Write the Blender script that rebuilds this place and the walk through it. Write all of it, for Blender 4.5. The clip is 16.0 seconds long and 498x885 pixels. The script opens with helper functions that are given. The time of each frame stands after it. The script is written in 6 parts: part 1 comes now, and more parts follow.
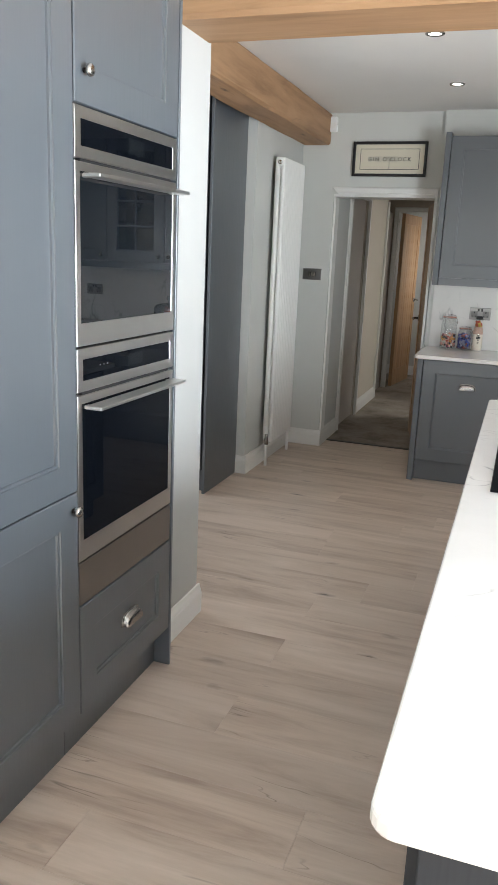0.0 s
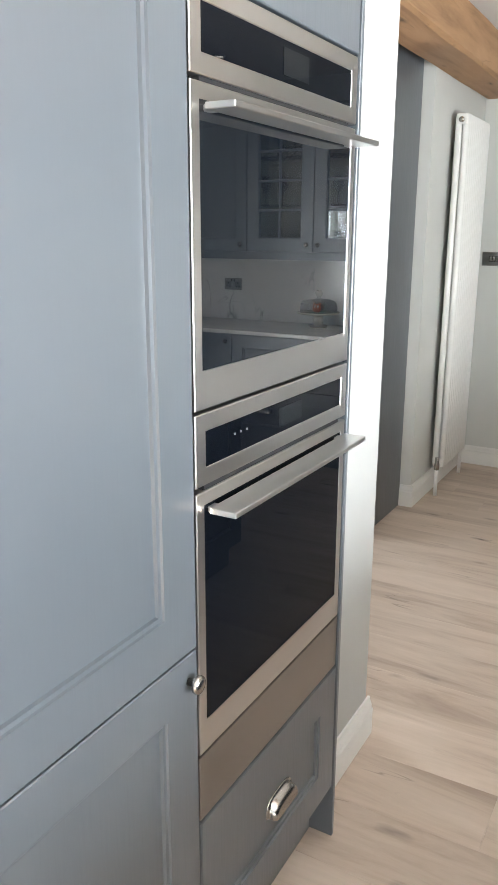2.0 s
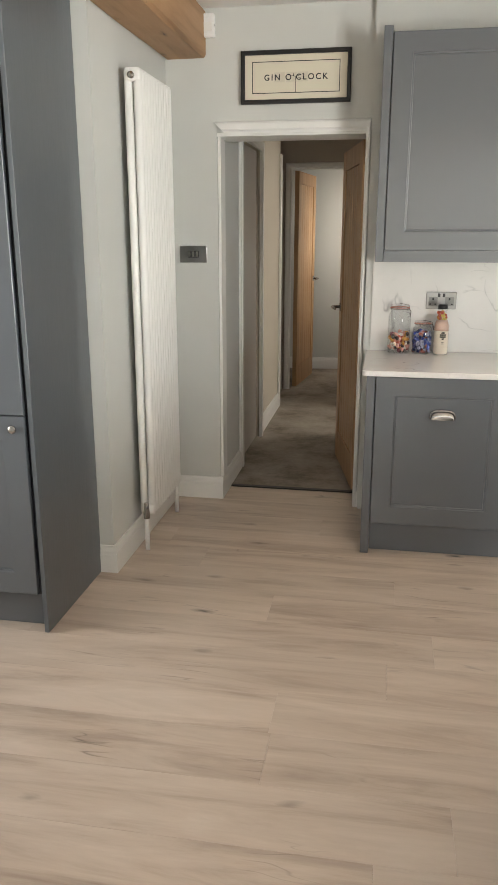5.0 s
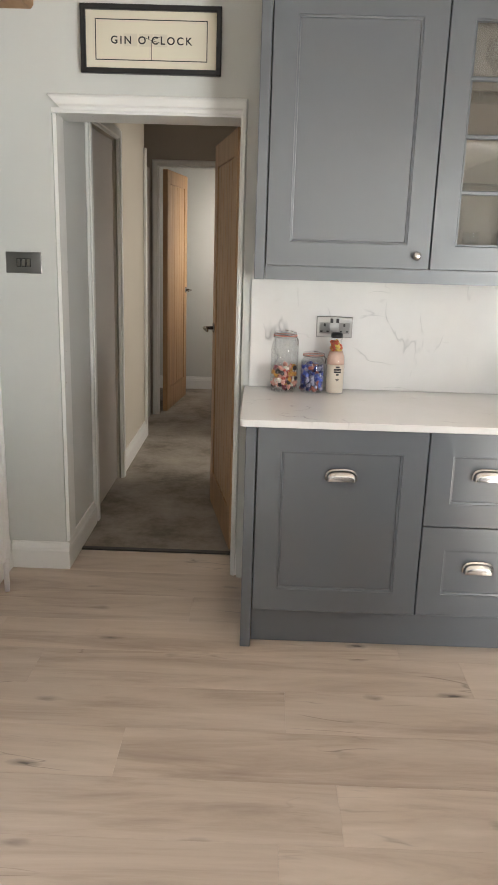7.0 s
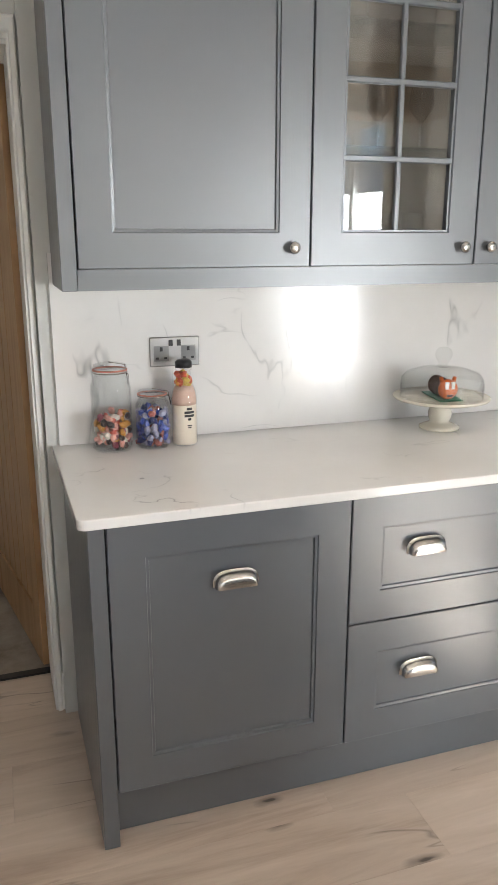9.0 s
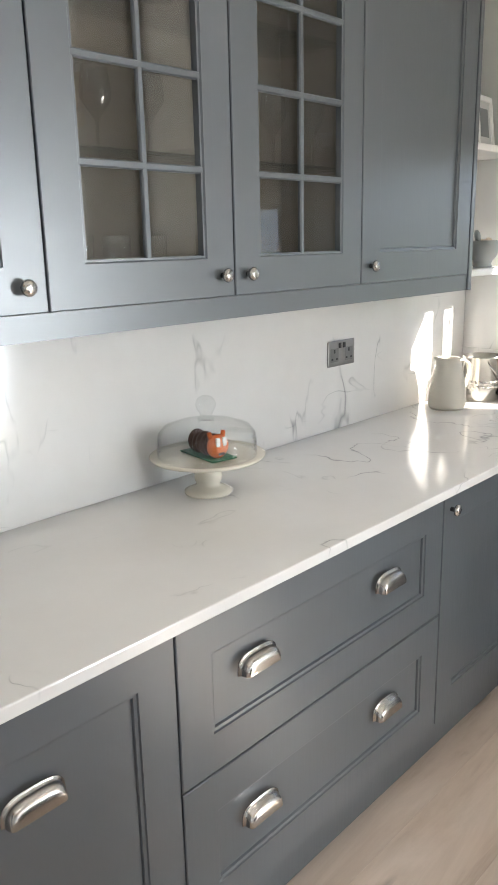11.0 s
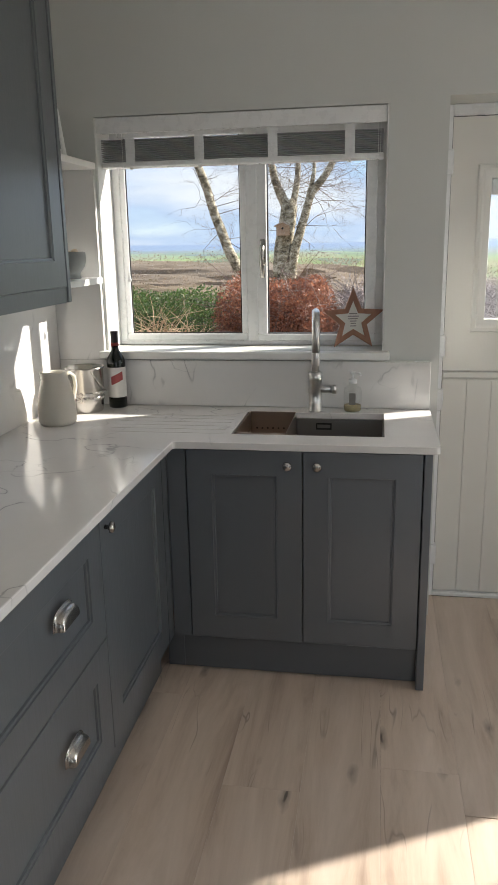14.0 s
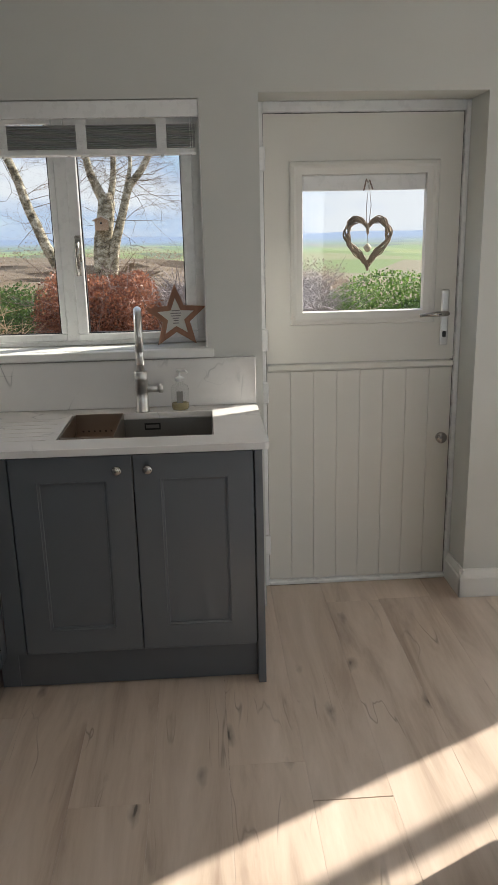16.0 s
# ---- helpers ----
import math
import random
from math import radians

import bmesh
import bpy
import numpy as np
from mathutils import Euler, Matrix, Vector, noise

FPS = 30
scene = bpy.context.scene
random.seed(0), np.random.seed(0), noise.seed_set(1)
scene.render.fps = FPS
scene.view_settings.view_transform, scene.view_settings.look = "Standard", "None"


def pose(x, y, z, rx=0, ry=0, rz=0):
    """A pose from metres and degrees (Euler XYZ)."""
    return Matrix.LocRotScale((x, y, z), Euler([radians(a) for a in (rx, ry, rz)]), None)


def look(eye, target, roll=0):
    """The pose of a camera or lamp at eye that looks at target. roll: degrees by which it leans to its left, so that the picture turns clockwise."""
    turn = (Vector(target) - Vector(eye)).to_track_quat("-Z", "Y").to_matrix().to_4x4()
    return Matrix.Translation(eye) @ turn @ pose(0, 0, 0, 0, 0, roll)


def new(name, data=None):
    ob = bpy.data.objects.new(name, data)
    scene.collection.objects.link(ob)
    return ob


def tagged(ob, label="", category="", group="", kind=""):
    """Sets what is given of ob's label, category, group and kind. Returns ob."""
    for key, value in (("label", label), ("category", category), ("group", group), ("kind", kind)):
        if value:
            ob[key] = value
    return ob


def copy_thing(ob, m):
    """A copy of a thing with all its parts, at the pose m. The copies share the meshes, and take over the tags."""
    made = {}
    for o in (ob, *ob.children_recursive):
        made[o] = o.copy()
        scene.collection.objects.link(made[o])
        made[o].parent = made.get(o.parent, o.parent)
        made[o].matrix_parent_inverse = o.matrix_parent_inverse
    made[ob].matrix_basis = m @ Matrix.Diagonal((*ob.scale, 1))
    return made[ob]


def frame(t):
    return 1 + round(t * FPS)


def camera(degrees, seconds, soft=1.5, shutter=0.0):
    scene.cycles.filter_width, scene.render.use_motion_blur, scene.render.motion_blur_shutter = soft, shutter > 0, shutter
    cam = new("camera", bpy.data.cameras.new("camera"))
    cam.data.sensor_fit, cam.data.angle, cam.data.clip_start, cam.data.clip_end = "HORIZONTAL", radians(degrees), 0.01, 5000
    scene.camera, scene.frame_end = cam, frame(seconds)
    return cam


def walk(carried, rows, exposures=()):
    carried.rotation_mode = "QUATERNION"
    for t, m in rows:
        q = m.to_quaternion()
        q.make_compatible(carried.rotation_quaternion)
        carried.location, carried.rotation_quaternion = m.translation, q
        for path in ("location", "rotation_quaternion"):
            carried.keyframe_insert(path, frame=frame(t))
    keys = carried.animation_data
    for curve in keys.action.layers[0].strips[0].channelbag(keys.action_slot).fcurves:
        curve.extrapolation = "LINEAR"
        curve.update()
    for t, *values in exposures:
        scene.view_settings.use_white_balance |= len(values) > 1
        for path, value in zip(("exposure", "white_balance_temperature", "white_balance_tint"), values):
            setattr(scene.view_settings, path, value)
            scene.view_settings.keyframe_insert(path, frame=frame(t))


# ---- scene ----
cam = camera(36.2, 16.0)
PATH = [
    (0, (-0.013, 0.05, 1.5), (-0.648, 1.884, 1.016), 2.5),
    (0.5, (-0.135, 0.243, 1.507), (-0.873, 2.037, 1.018), 1.9),
    (1, (-0.219, 0.468, 1.5), (-1.106, 2.193, 1.014), 0.8),
    (1.5, (-0.316, 0.678, 1.5), (-1.291, 2.353, 1.007), 0.9),
    (2, (-0.471, 0.845, 1.499), (-1.428, 2.52, 0.973), 0.2),
    (2.5, (-0.552, 0.976, 1.488), (-1.476, 2.657, 0.922), -0.8),
    (3, (-0.562, 1.169, 1.494), (-1.491, 2.835, 0.893), -0.7),
    (3.5, (-0.535, 1.329, 1.500), (-1.427, 3.020, 0.914), -0.9),
    (4, (-0.572, 1.510, 1.496), (-1.322, 3.280, 0.943), -0.7),
    (4.5, (-0.614, 1.713, 1.483), (-1.132, 3.571, 0.955), -1.1),
    (5, (-0.576, 1.884, 1.471), (-0.912, 3.782, 0.938), -0.0),
    (7.5, (-0.617, 2.97, 1.475), (-0.546, 4.903, 0.964), 1.1),
    (8, (-0.683, 3.237, 1.467), (-0.466, 5.159, 0.955), 0.3),
    (10.5, (-0.85, 4.209, 1.48), (0.386, 5.695, 0.966), -0.4),
    (11, (-0.793, 4.342, 1.503), (0.616, 5.668, 0.999), -1.3),
    (11.5, (-0.794, 4.447, 1.528), (0.792, 5.552, 1.013), -1.0),
    (12, (-0.818, 4.547, 1.521), (0.903, 5.427, 1.009), -1.6),
    (12.5, (-0.824, 4.598, 1.511), (0.969, 5.319, 0.993), -1.8),
    (13, (-0.821, 4.596, 1.512), (1.021, 5.179, 0.992), -1.4),
    (13.5, (-0.812, 4.585, 1.514), (1.07, 5.029, 1.003), -1.1),
    (14, (-0.805, 4.584, 1.514), (1.103, 4.907, 1.009), -1.1),
    (14.5, (-0.795, 4.573, 1.52), (1.126, 4.788, 1.005), -1.1),
    (15, (-0.793, 4.572, 1.519), (1.135, 4.684, 1.001), -1.0),
    (15.5, (-0.782, 4.584, 1.519), (1.148, 4.579, 0.997), -0.9),
    (16, (-0.756, 4.571, 1.52), (1.17, 4.462, 0.993), -1.3),
]
EXPOSURES = [(0.0, 1.78, 6300, 10), (0.5, 2.15, 6250, 10), (1.0, 2.25, 6350, 10), (1.5, 2.35, 6350, 10), (2.5, 2.3, 6600, 10), (3.5, 2.25, 6650, 10), (4.4, 2.12, 6800, 10), (5.0, 2.15, 7050, 11), (8.0, 2.35, 6650, 12), (10.5, 2.38, 6450, 11), (11.0, 2.35, 6350, 10), (12.0, 2.15, 6350, 10), (13.0, 1.65, 6350, 10), (14.0, 1.28, 6400, 10), (16.0, 1.12, 6500, 10)]
walk(cam, [(t, look(eye, target, roll)) for t, eye, target, roll in PATH], EXPOSURES)

# ---- light ----
world = bpy.data.worlds.new("world")
scene.world = world
world.use_nodes = True
SUN_AZ, SUN_EL = (0.452, -0.892), 31.2
wn, wl = world.node_tree.nodes, world.node_tree.links
wn.clear()
w_out = wn.new("ShaderNodeOutputWorld")
w_bg = wn.new("ShaderNodeBackground")
w_sky = wn.new("ShaderNodeTexSky")
w_sky.sky_type, w_sky.sun_disc = "NISHITA", False
w_sky.dust_density, w_sky.ozone_density = 0.0, 2.0
w_sky.sun_elevation, w_sky.sun_rotation = radians(SUN_EL), math.atan2(SUN_AZ[0], SUN_AZ[1])
w_co = wn.new("ShaderNodeTexCoord")
w_map = wn.new("ShaderNodeMapping")
w_map.inputs["Scale"].default_value = (1.2, 1.2, 5.0)
w_noise = wn.new("ShaderNodeTexNoise")
w_noise.inputs["Scale"].default_value, w_noise.inputs["Detail"].default_value = 2.2, 8.0
w_ramp = wn.new("ShaderNodeValToRGB")
w_ramp.color_ramp.elements[0].position, w_ramp.color_ramp.elements[1].position = 0.22, 0.46
w_mix = wn.new("ShaderNodeMixRGB")
w_tone = wn.new("ShaderNodeValToRGB")
w_tone.color_ramp.elements[0].position, w_tone.color_ramp.elements[1].position = 0.42, 0.60
w_tone.color_ramp.elements[0].color, w_tone.color_ramp.elements[1].color = (2.1, 2.8, 3.9, 1), (3.9, 4.05, 4.25, 1)
wl.new(w_noise.outputs["Fac"], w_tone.inputs["Fac"])
wl.new(w_tone.outputs["Color"], w_mix.inputs["Color2"])
wl.new(w_co.outputs["Generated"], w_map.inputs["Vector"])
wl.new(w_map.outputs["Vector"], w_noise.inputs["Vector"])
wl.new(w_noise.outputs["Fac"], w_ramp.inputs["Fac"])
wl.new(w_ramp.outputs["Color"], w_mix.inputs["Fac"])
wl.new(w_sky.outputs["Color"], w_mix.inputs["Color1"])
wl.new(w_mix.outputs["Color"], w_bg.inputs["Color"])
wl.new(w_bg.outputs["Background"], w_out.inputs["Surface"])
w_bg.inputs["Strength"].default_value = 0.105

sun = new("sun", bpy.data.lights.new("sun", "SUN"))
sun.data.energy, sun.data.angle, sun.data.color = 5.0, radians(0.6), (1.0, 0.93, 0.82)
SUN_DIR = Vector((SUN_AZ[0] * math.cos(radians(SUN_EL)), SUN_AZ[1] * math.cos(radians(SUN_EL)), math.sin(radians(SUN_EL))))
sun.matrix_world = look(SUN_DIR * 20, (0, 0, 0))


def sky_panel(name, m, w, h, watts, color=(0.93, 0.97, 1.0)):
    """An area lamp: the sky's light in an opening, or unseen fill added indoors."""
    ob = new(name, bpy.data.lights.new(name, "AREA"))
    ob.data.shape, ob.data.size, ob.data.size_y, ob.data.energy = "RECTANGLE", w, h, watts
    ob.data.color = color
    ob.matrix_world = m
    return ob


sky_panel("glazed_door_light", look((2.50, 0.92, 0.98), (0.0, 0.92, 0.95)), 1.9, 1.7, 90, (0.90, 0.96, 1.0))
# The rear opening is unseen, added to light the room from behind.
sky_panel("rear_fill_light", look((0.2, -2.68, 1.1), (0.2, 0.0, -0.1)), 3.2, 2.0, 3.5)
# Unseen fill for the west side room; its window is added with it.
sky_panel("utility_fill_light", look((-3.63, 3.6, 1.3), (-2.0, 3.6, 1.1)), 0.95, 1.35, 7)
# Unseen fill in the far room, where no window is built.
sky_panel("far_room_fill", look((-0.62, 9.8, 1.4), (-1.5, 10.3, 1.1)), 0.6, 1.0, 2.0, (1.0, 0.95, 0.88))
# Unseen fill for the hall, shining out of an added side room.
sky_panel("hall_side_fill", look((0.6, 7.85, 1.45), (-1.5, 7.85, 1.1)), 1.0, 1.1, 4.5, (1.0, 0.96, 0.9))

# The pair at x = 0.9 is unseen, added to complete a grid.
DOWNLIGHTS = [(-0.54, 5.06), (-0.55, 3.98), (0.9, 5.06), (0.9, 3.98)]
for dx, dy in DOWNLIGHTS:
    d = new("downlight_lamp", bpy.data.lights.new("downlight_lamp", "SPOT"))
    d.data.energy, d.data.spot_size, d.data.spot_blend, d.data.shadow_soft_size = 3, radians(105), 0.8, 0.03
    d.data.color = (1.0, 0.90, 0.76)
    d.matrix_world = look((dx, dy, 2.505), (dx, dy, 0))


# ---- materials ----
def material(name, color, rough=0.5, metal=0.0, spec=0.5):
    m = bpy.data.materials.new(name)
    m.use_nodes = True
    b = m.node_tree.nodes["Principled BSDF"]
    b.inputs["Base Color"].default_value = (*color, 1)
    b.inputs["Roughness"].default_value, b.inputs["Metallic"].default_value = rough, metal
    b.inputs["Specular IOR Level"].default_value = spec
    return m


def node(m, kind, **inputs):
    n = m.node_tree.nodes.new(kind)
    for key, value in inputs.items():
        n.inputs[key].default_value = value
    return n


def noise_of(m, scale, stretch=(1, 1, 1), detail=6.0, rough=0.6, distortion=0.0, per_object=False):
    """Noise on object coordinates in metres; per_object shifts it by the object's random number."""
    co = node(m, "ShaderNodeTexCoord")
    mp = node(m, "ShaderNodeMapping", Scale=stretch)
    m.node_tree.links.new(co.outputs["Object"], mp.inputs["Vector"])
    if per_object:
        info = node(m, "ShaderNodeObjectInfo")
        mul = node(m, "ShaderNodeVectorMath")
        mul.operation = "MULTIPLY"
        mul.inputs[1].default_value = (37.0, 53.0, 71.0)
        m.node_tree.links.new(info.outputs["Random"], mul.inputs[0])
        m.node_tree.links.new(mul.outputs["Vector"], mp.inputs["Location"])
    n = node(m, "ShaderNodeTexNoise", Scale=scale, Detail=detail, Roughness=rough, Distortion=distortion)
    m.node_tree.links.new(mp.outputs["Vector"], n.inputs["Vector"])
    return n


def ramp_of(m, source, stops):
    r = node(m, "ShaderNodeValToRGB")
    while len(r.color_ramp.elements) < len(stops):
        r.color_ramp.elements.new(0.5)
    for e, (p, c) in zip(r.color_ramp.elements, stops):
        e.position, e.color = p, (*c, 1) if len(c) == 3 else c
    m.node_tree.links.new(source, r.inputs["Fac"])
    return r


def bump_of(m, source, strength=0.2, distance=0.002):
    b = node(m, "ShaderNodeBump", Strength=strength, Distance=distance)
    m.node_tree.links.new(source, b.inputs["Height"])
    m.node_tree.links.new(b.outputs["Normal"], m.node_tree.nodes["Principled BSDF"].inputs["Normal"])


def to_shader(m, output, socket):
    m.node_tree.links.new(output, m.node_tree.nodes["Principled BSDF"].inputs[socket])


def gray(v):
    return (v, v, v)


def painted(name, color, rough, grain=(1, 1, 1), scale=60, vary=0.05, strength=0.1):
    m = material(name, color, rough)
    n = noise_of(m, scale, grain)
    big = noise_of(m, 1.7, (1, 1, 1), 3)
    c = ramp_of(m, big.outputs["Fac"], [(0.3, tuple(v * (1 - vary) for v in color)), (0.7, tuple(v * (1 + vary) for v in color))])
    to_shader(m, c.outputs["Color"], "Base Color")
    r = ramp_of(m, n.outputs["Fac"], [(0.3, gray(rough - 0.05)), (0.7, gray(rough + 0.07))])
    to_shader(m, r.outputs["Color"], "Roughness")
    bump_of(m, n.outputs["Fac"], strength, 0.001)
    return m


CABINET = painted("cabinet_paint", (0.088, 0.101, 0.116), 0.33, (9, 9, 0.35), 22, 0.03, 0.10)
cb = CABINET.node_tree.nodes["Principled BSDF"]
cb.inputs["Specular IOR Level"].default_value = 1.0
cb.inputs["Coat Weight"].default_value, cb.inputs["Coat Roughness"].default_value = 0.22, 0.36
ISLAND_PAINT = painted("island_paint", (0.010, 0.016, 0.024), 0.55, (9, 9, 0.35), 22, 0.03, 0.10)
WALL = painted("wall_paint", (0.60, 0.61, 0.585), 0.7, (1, 1, 1), 140, 0.02, 0.06)
PIER = painted("pier_paint", (0.53, 0.535, 0.52), 0.6, (1, 1, 1), 140, 0.02, 0.06)
# Hall walls differ by light: lit ones lighter, shaded ones darker in colour.
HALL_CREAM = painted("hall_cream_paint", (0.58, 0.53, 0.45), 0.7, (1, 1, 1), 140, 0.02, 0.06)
HALL_SHADED = painted("hall_shaded_paint", (0.44, 0.39, 0.335), 0.7, (1, 1, 1), 140, 0.02, 0.06)
CEILING = painted("ceiling_paint", (0.80, 0.79, 0.77), 0.8, (1, 1, 1), 160, 0.015, 0.05)
WHITE = painted("white_gloss_paint", (0.78, 0.78, 0.76), 0.32, (1, 1, 1), 40, 0.02, 0.03)
UPVC = painted("white_upvc", (0.80, 0.81, 0.81), 0.28, (1, 1, 1), 30, 0.015, 0.02)
TRIM = painted("cream_door_trim", (0.76, 0.75, 0.71), 0.36, (1, 1, 1), 40, 0.015, 0.03)
DOOR_SKIN = painted("cream_grained_door", (0.74, 0.725, 0.675), 0.36, (14, 14, 0.5), 18, 0.02, 0.30)
HALL_DOOR = painted("taupe_door_paint", (0.52, 0.485, 0.455), 0.45, (9, 9, 0.4), 20, 0.03, 0.08)
DARK_GAP = material("dark_gap", (0.012, 0.013, 0.014), 0.8)
# Cabinet bodies are near black: the shade in door gaps is their colour.
CARCASS = painted("gap_shaded_carcass", (0.022, 0.025, 0.028), 0.6)

CHROME = material("brushed_nickel", (0.45, 0.43, 0.405), 0.25, 1.0)
STEEL = material("brushed_steel", (0.66, 0.65, 0.635), 0.27, 1.0)
s_n = noise_of(STEEL, 900, (0.01, 1, 1), 1)
to_shader(STEEL, ramp_of(STEEL, s_n.outputs["Fac"], [(0.3, gray(0.275)), (0.7, gray(0.285))]).outputs["Color"], "Roughness")
BRIGHT_STEEL = material("bright_brushed_steel", (0.68, 0.675, 0.665), 0.3, 1.0)
BLACK_GLASS = material("black_oven_glass", (0.003, 0.004, 0.006), 0.02, 0.0, 0.07)
MIRROR_GLASS = material("mirrored_oven_glass", (0.004, 0.006, 0.009), 0.012, 0.0, 1.0)
MIRROR_GLASS.node_tree.nodes["Principled BSDF"].inputs["IOR"].default_value = 1.65
BLACK = material("black_plastic", (0.015, 0.015, 0.016), 0.4)


def thin_glass(name, tint, ior, rough=0.0):
    """Clear glass as thin sheets: what is not mirrored by its surface passes straight through."""
    m = bpy.data.materials.new(name)
    m.use_nodes = True
    nt = m.node_tree
    nt.nodes.clear()
    out, mix = nt.nodes.new("ShaderNodeOutputMaterial"), nt.nodes.new("ShaderNodeMixShader")
    clear, gloss, edge = nt.nodes.new("ShaderNodeBsdfTransparent"), nt.nodes.new("ShaderNodeBsdfGlossy"), nt.nodes.new("ShaderNodeLayerWeight")
    clear.inputs["Color"].default_value = (*tint, 1)
    gloss.inputs["Roughness"].default_value = rough
    f0 = ((ior - 1) / (ior + 1)) ** 2
    power, scaled = nt.nodes.new("ShaderNodeMath"), nt.nodes.new("ShaderNodeMath")
    power.operation, scaled.operation = "POWER", "MULTIPLY_ADD"
    edge.inputs["Blend"].default_value, power.inputs[1].default_value = 0.5, 5.0
    scaled.inputs[1].default_value, scaled.inputs[2].default_value = 1 - f0, f0
    nt.links.new(edge.outputs["Facing"], power.inputs[0])
    nt.links.new(power.outputs["Value"], scaled.inputs[0])
    nt.links.new(scaled.outputs["Value"], mix.inputs["Fac"])
    nt.links.new(clear.outputs["BSDF"], mix.inputs[1])
    nt.links.new(gloss.outputs["BSDF"], mix.inputs[2])
    nt.links.new(mix.outputs["Shader"], out.inputs["Surface"])
    return m


GLASS = thin_glass("clear_glass", (0.975, 0.98, 0.978), 1.5)
DRINK_GLASS = thin_glass("drinking_glass", (0.98, 0.98, 0.975), 1.75)
CABINET_PANE = thin_glass("cabinet_pane", (0.93, 0.94, 0.94), 1.55)
PANE = thin_glass("window_pane", (0.97, 0.98, 0.98), 1.3)
RADIATOR = material("radiator_enamel", (0.82, 0.82, 0.80), 0.3)
LAMP_GLOW = material("lamp_glow", (1, 1, 1), 0.5)
LAMP_GLOW.node_tree.nodes["Principled BSDF"].inputs["Emission Color"].default_value = (1.0, 0.93, 0.82, 1)
LAMP_GLOW.node_tree.nodes["Principled BSDF"].inputs["Emission Strength"].default_value = 3.0


def quartz_material():
    m = material("white_veined_quartz", (0.74, 0.73, 0.715), 0.12)
    def vein(scale, stretch, turn, width, lo, hi, depth):
        """Broken hairlines along one slant, faded out by a coarse patch."""
        n = noise_of(m, scale, stretch, 4, 0.5, 0.25)
        n.inputs["Vector"].links[0].from_node.inputs["Rotation"].default_value = turn
        line = ramp_of(m, n.outputs["Fac"], [(0.5 - width, gray(0.0)), (0.5, gray(1.0)), (0.5 + width, gray(0.0))])
        patch = noise_of(m, scale * 1.9, (1, 1, 1), 3)
        where = ramp_of(m, patch.outputs["Fac"], [(lo, gray(0.0)), (hi, gray(depth))])
        mul = node(m, "ShaderNodeMath")
        mul.operation = "MULTIPLY"
        m.node_tree.links.new(line.outputs["Color"], mul.inputs[0])
        m.node_tree.links.new(where.outputs["Color"], mul.inputs[1])
        return mul.outputs["Value"]

    fine = vein(1.5, (2.2, 2.2, 0.8), (0.0, 0.85, 0.6), 0.007, 0.50, 0.61, 0.7)
    soft = vein(1.5, (2.2, 2.2, 0.8), (0.0, 0.85, 0.6), 0.025, 0.50, 0.64, 0.14)
    cross = vein(1.6, (0.7, 1.7, 2.2), (0.3, -0.5, 0.9), 0.0045, 0.54, 0.65, 0.45)
    mul = None
    for extra in (soft, cross):
        add = node(m, "ShaderNodeMath")
        add.operation, add.use_clamp = "ADD", True
        m.node_tree.links.new(mul.outputs["Value"] if mul else fine, add.inputs[0])
        m.node_tree.links.new(extra, add.inputs[1])
        mul = add
    cloud = noise_of(m, 3.0, (1, 1, 1), 5)
    base = ramp_of(m, cloud.outputs["Fac"], [(0.3, (0.71, 0.70, 0.685)), (0.7, (0.77, 0.76, 0.745))])
    mix = node(m, "ShaderNodeMixRGB", Color2=(0.30, 0.305, 0.31, 1))
    m.node_tree.links.new(mul.outputs["Value"], mix.inputs["Fac"])
    m.node_tree.links.new(base.outputs["Color"], mix.inputs["Color1"])
    to_shader(m, mix.outputs["Color"], "Base Color")
    return m


QUARTZ = quartz_material()


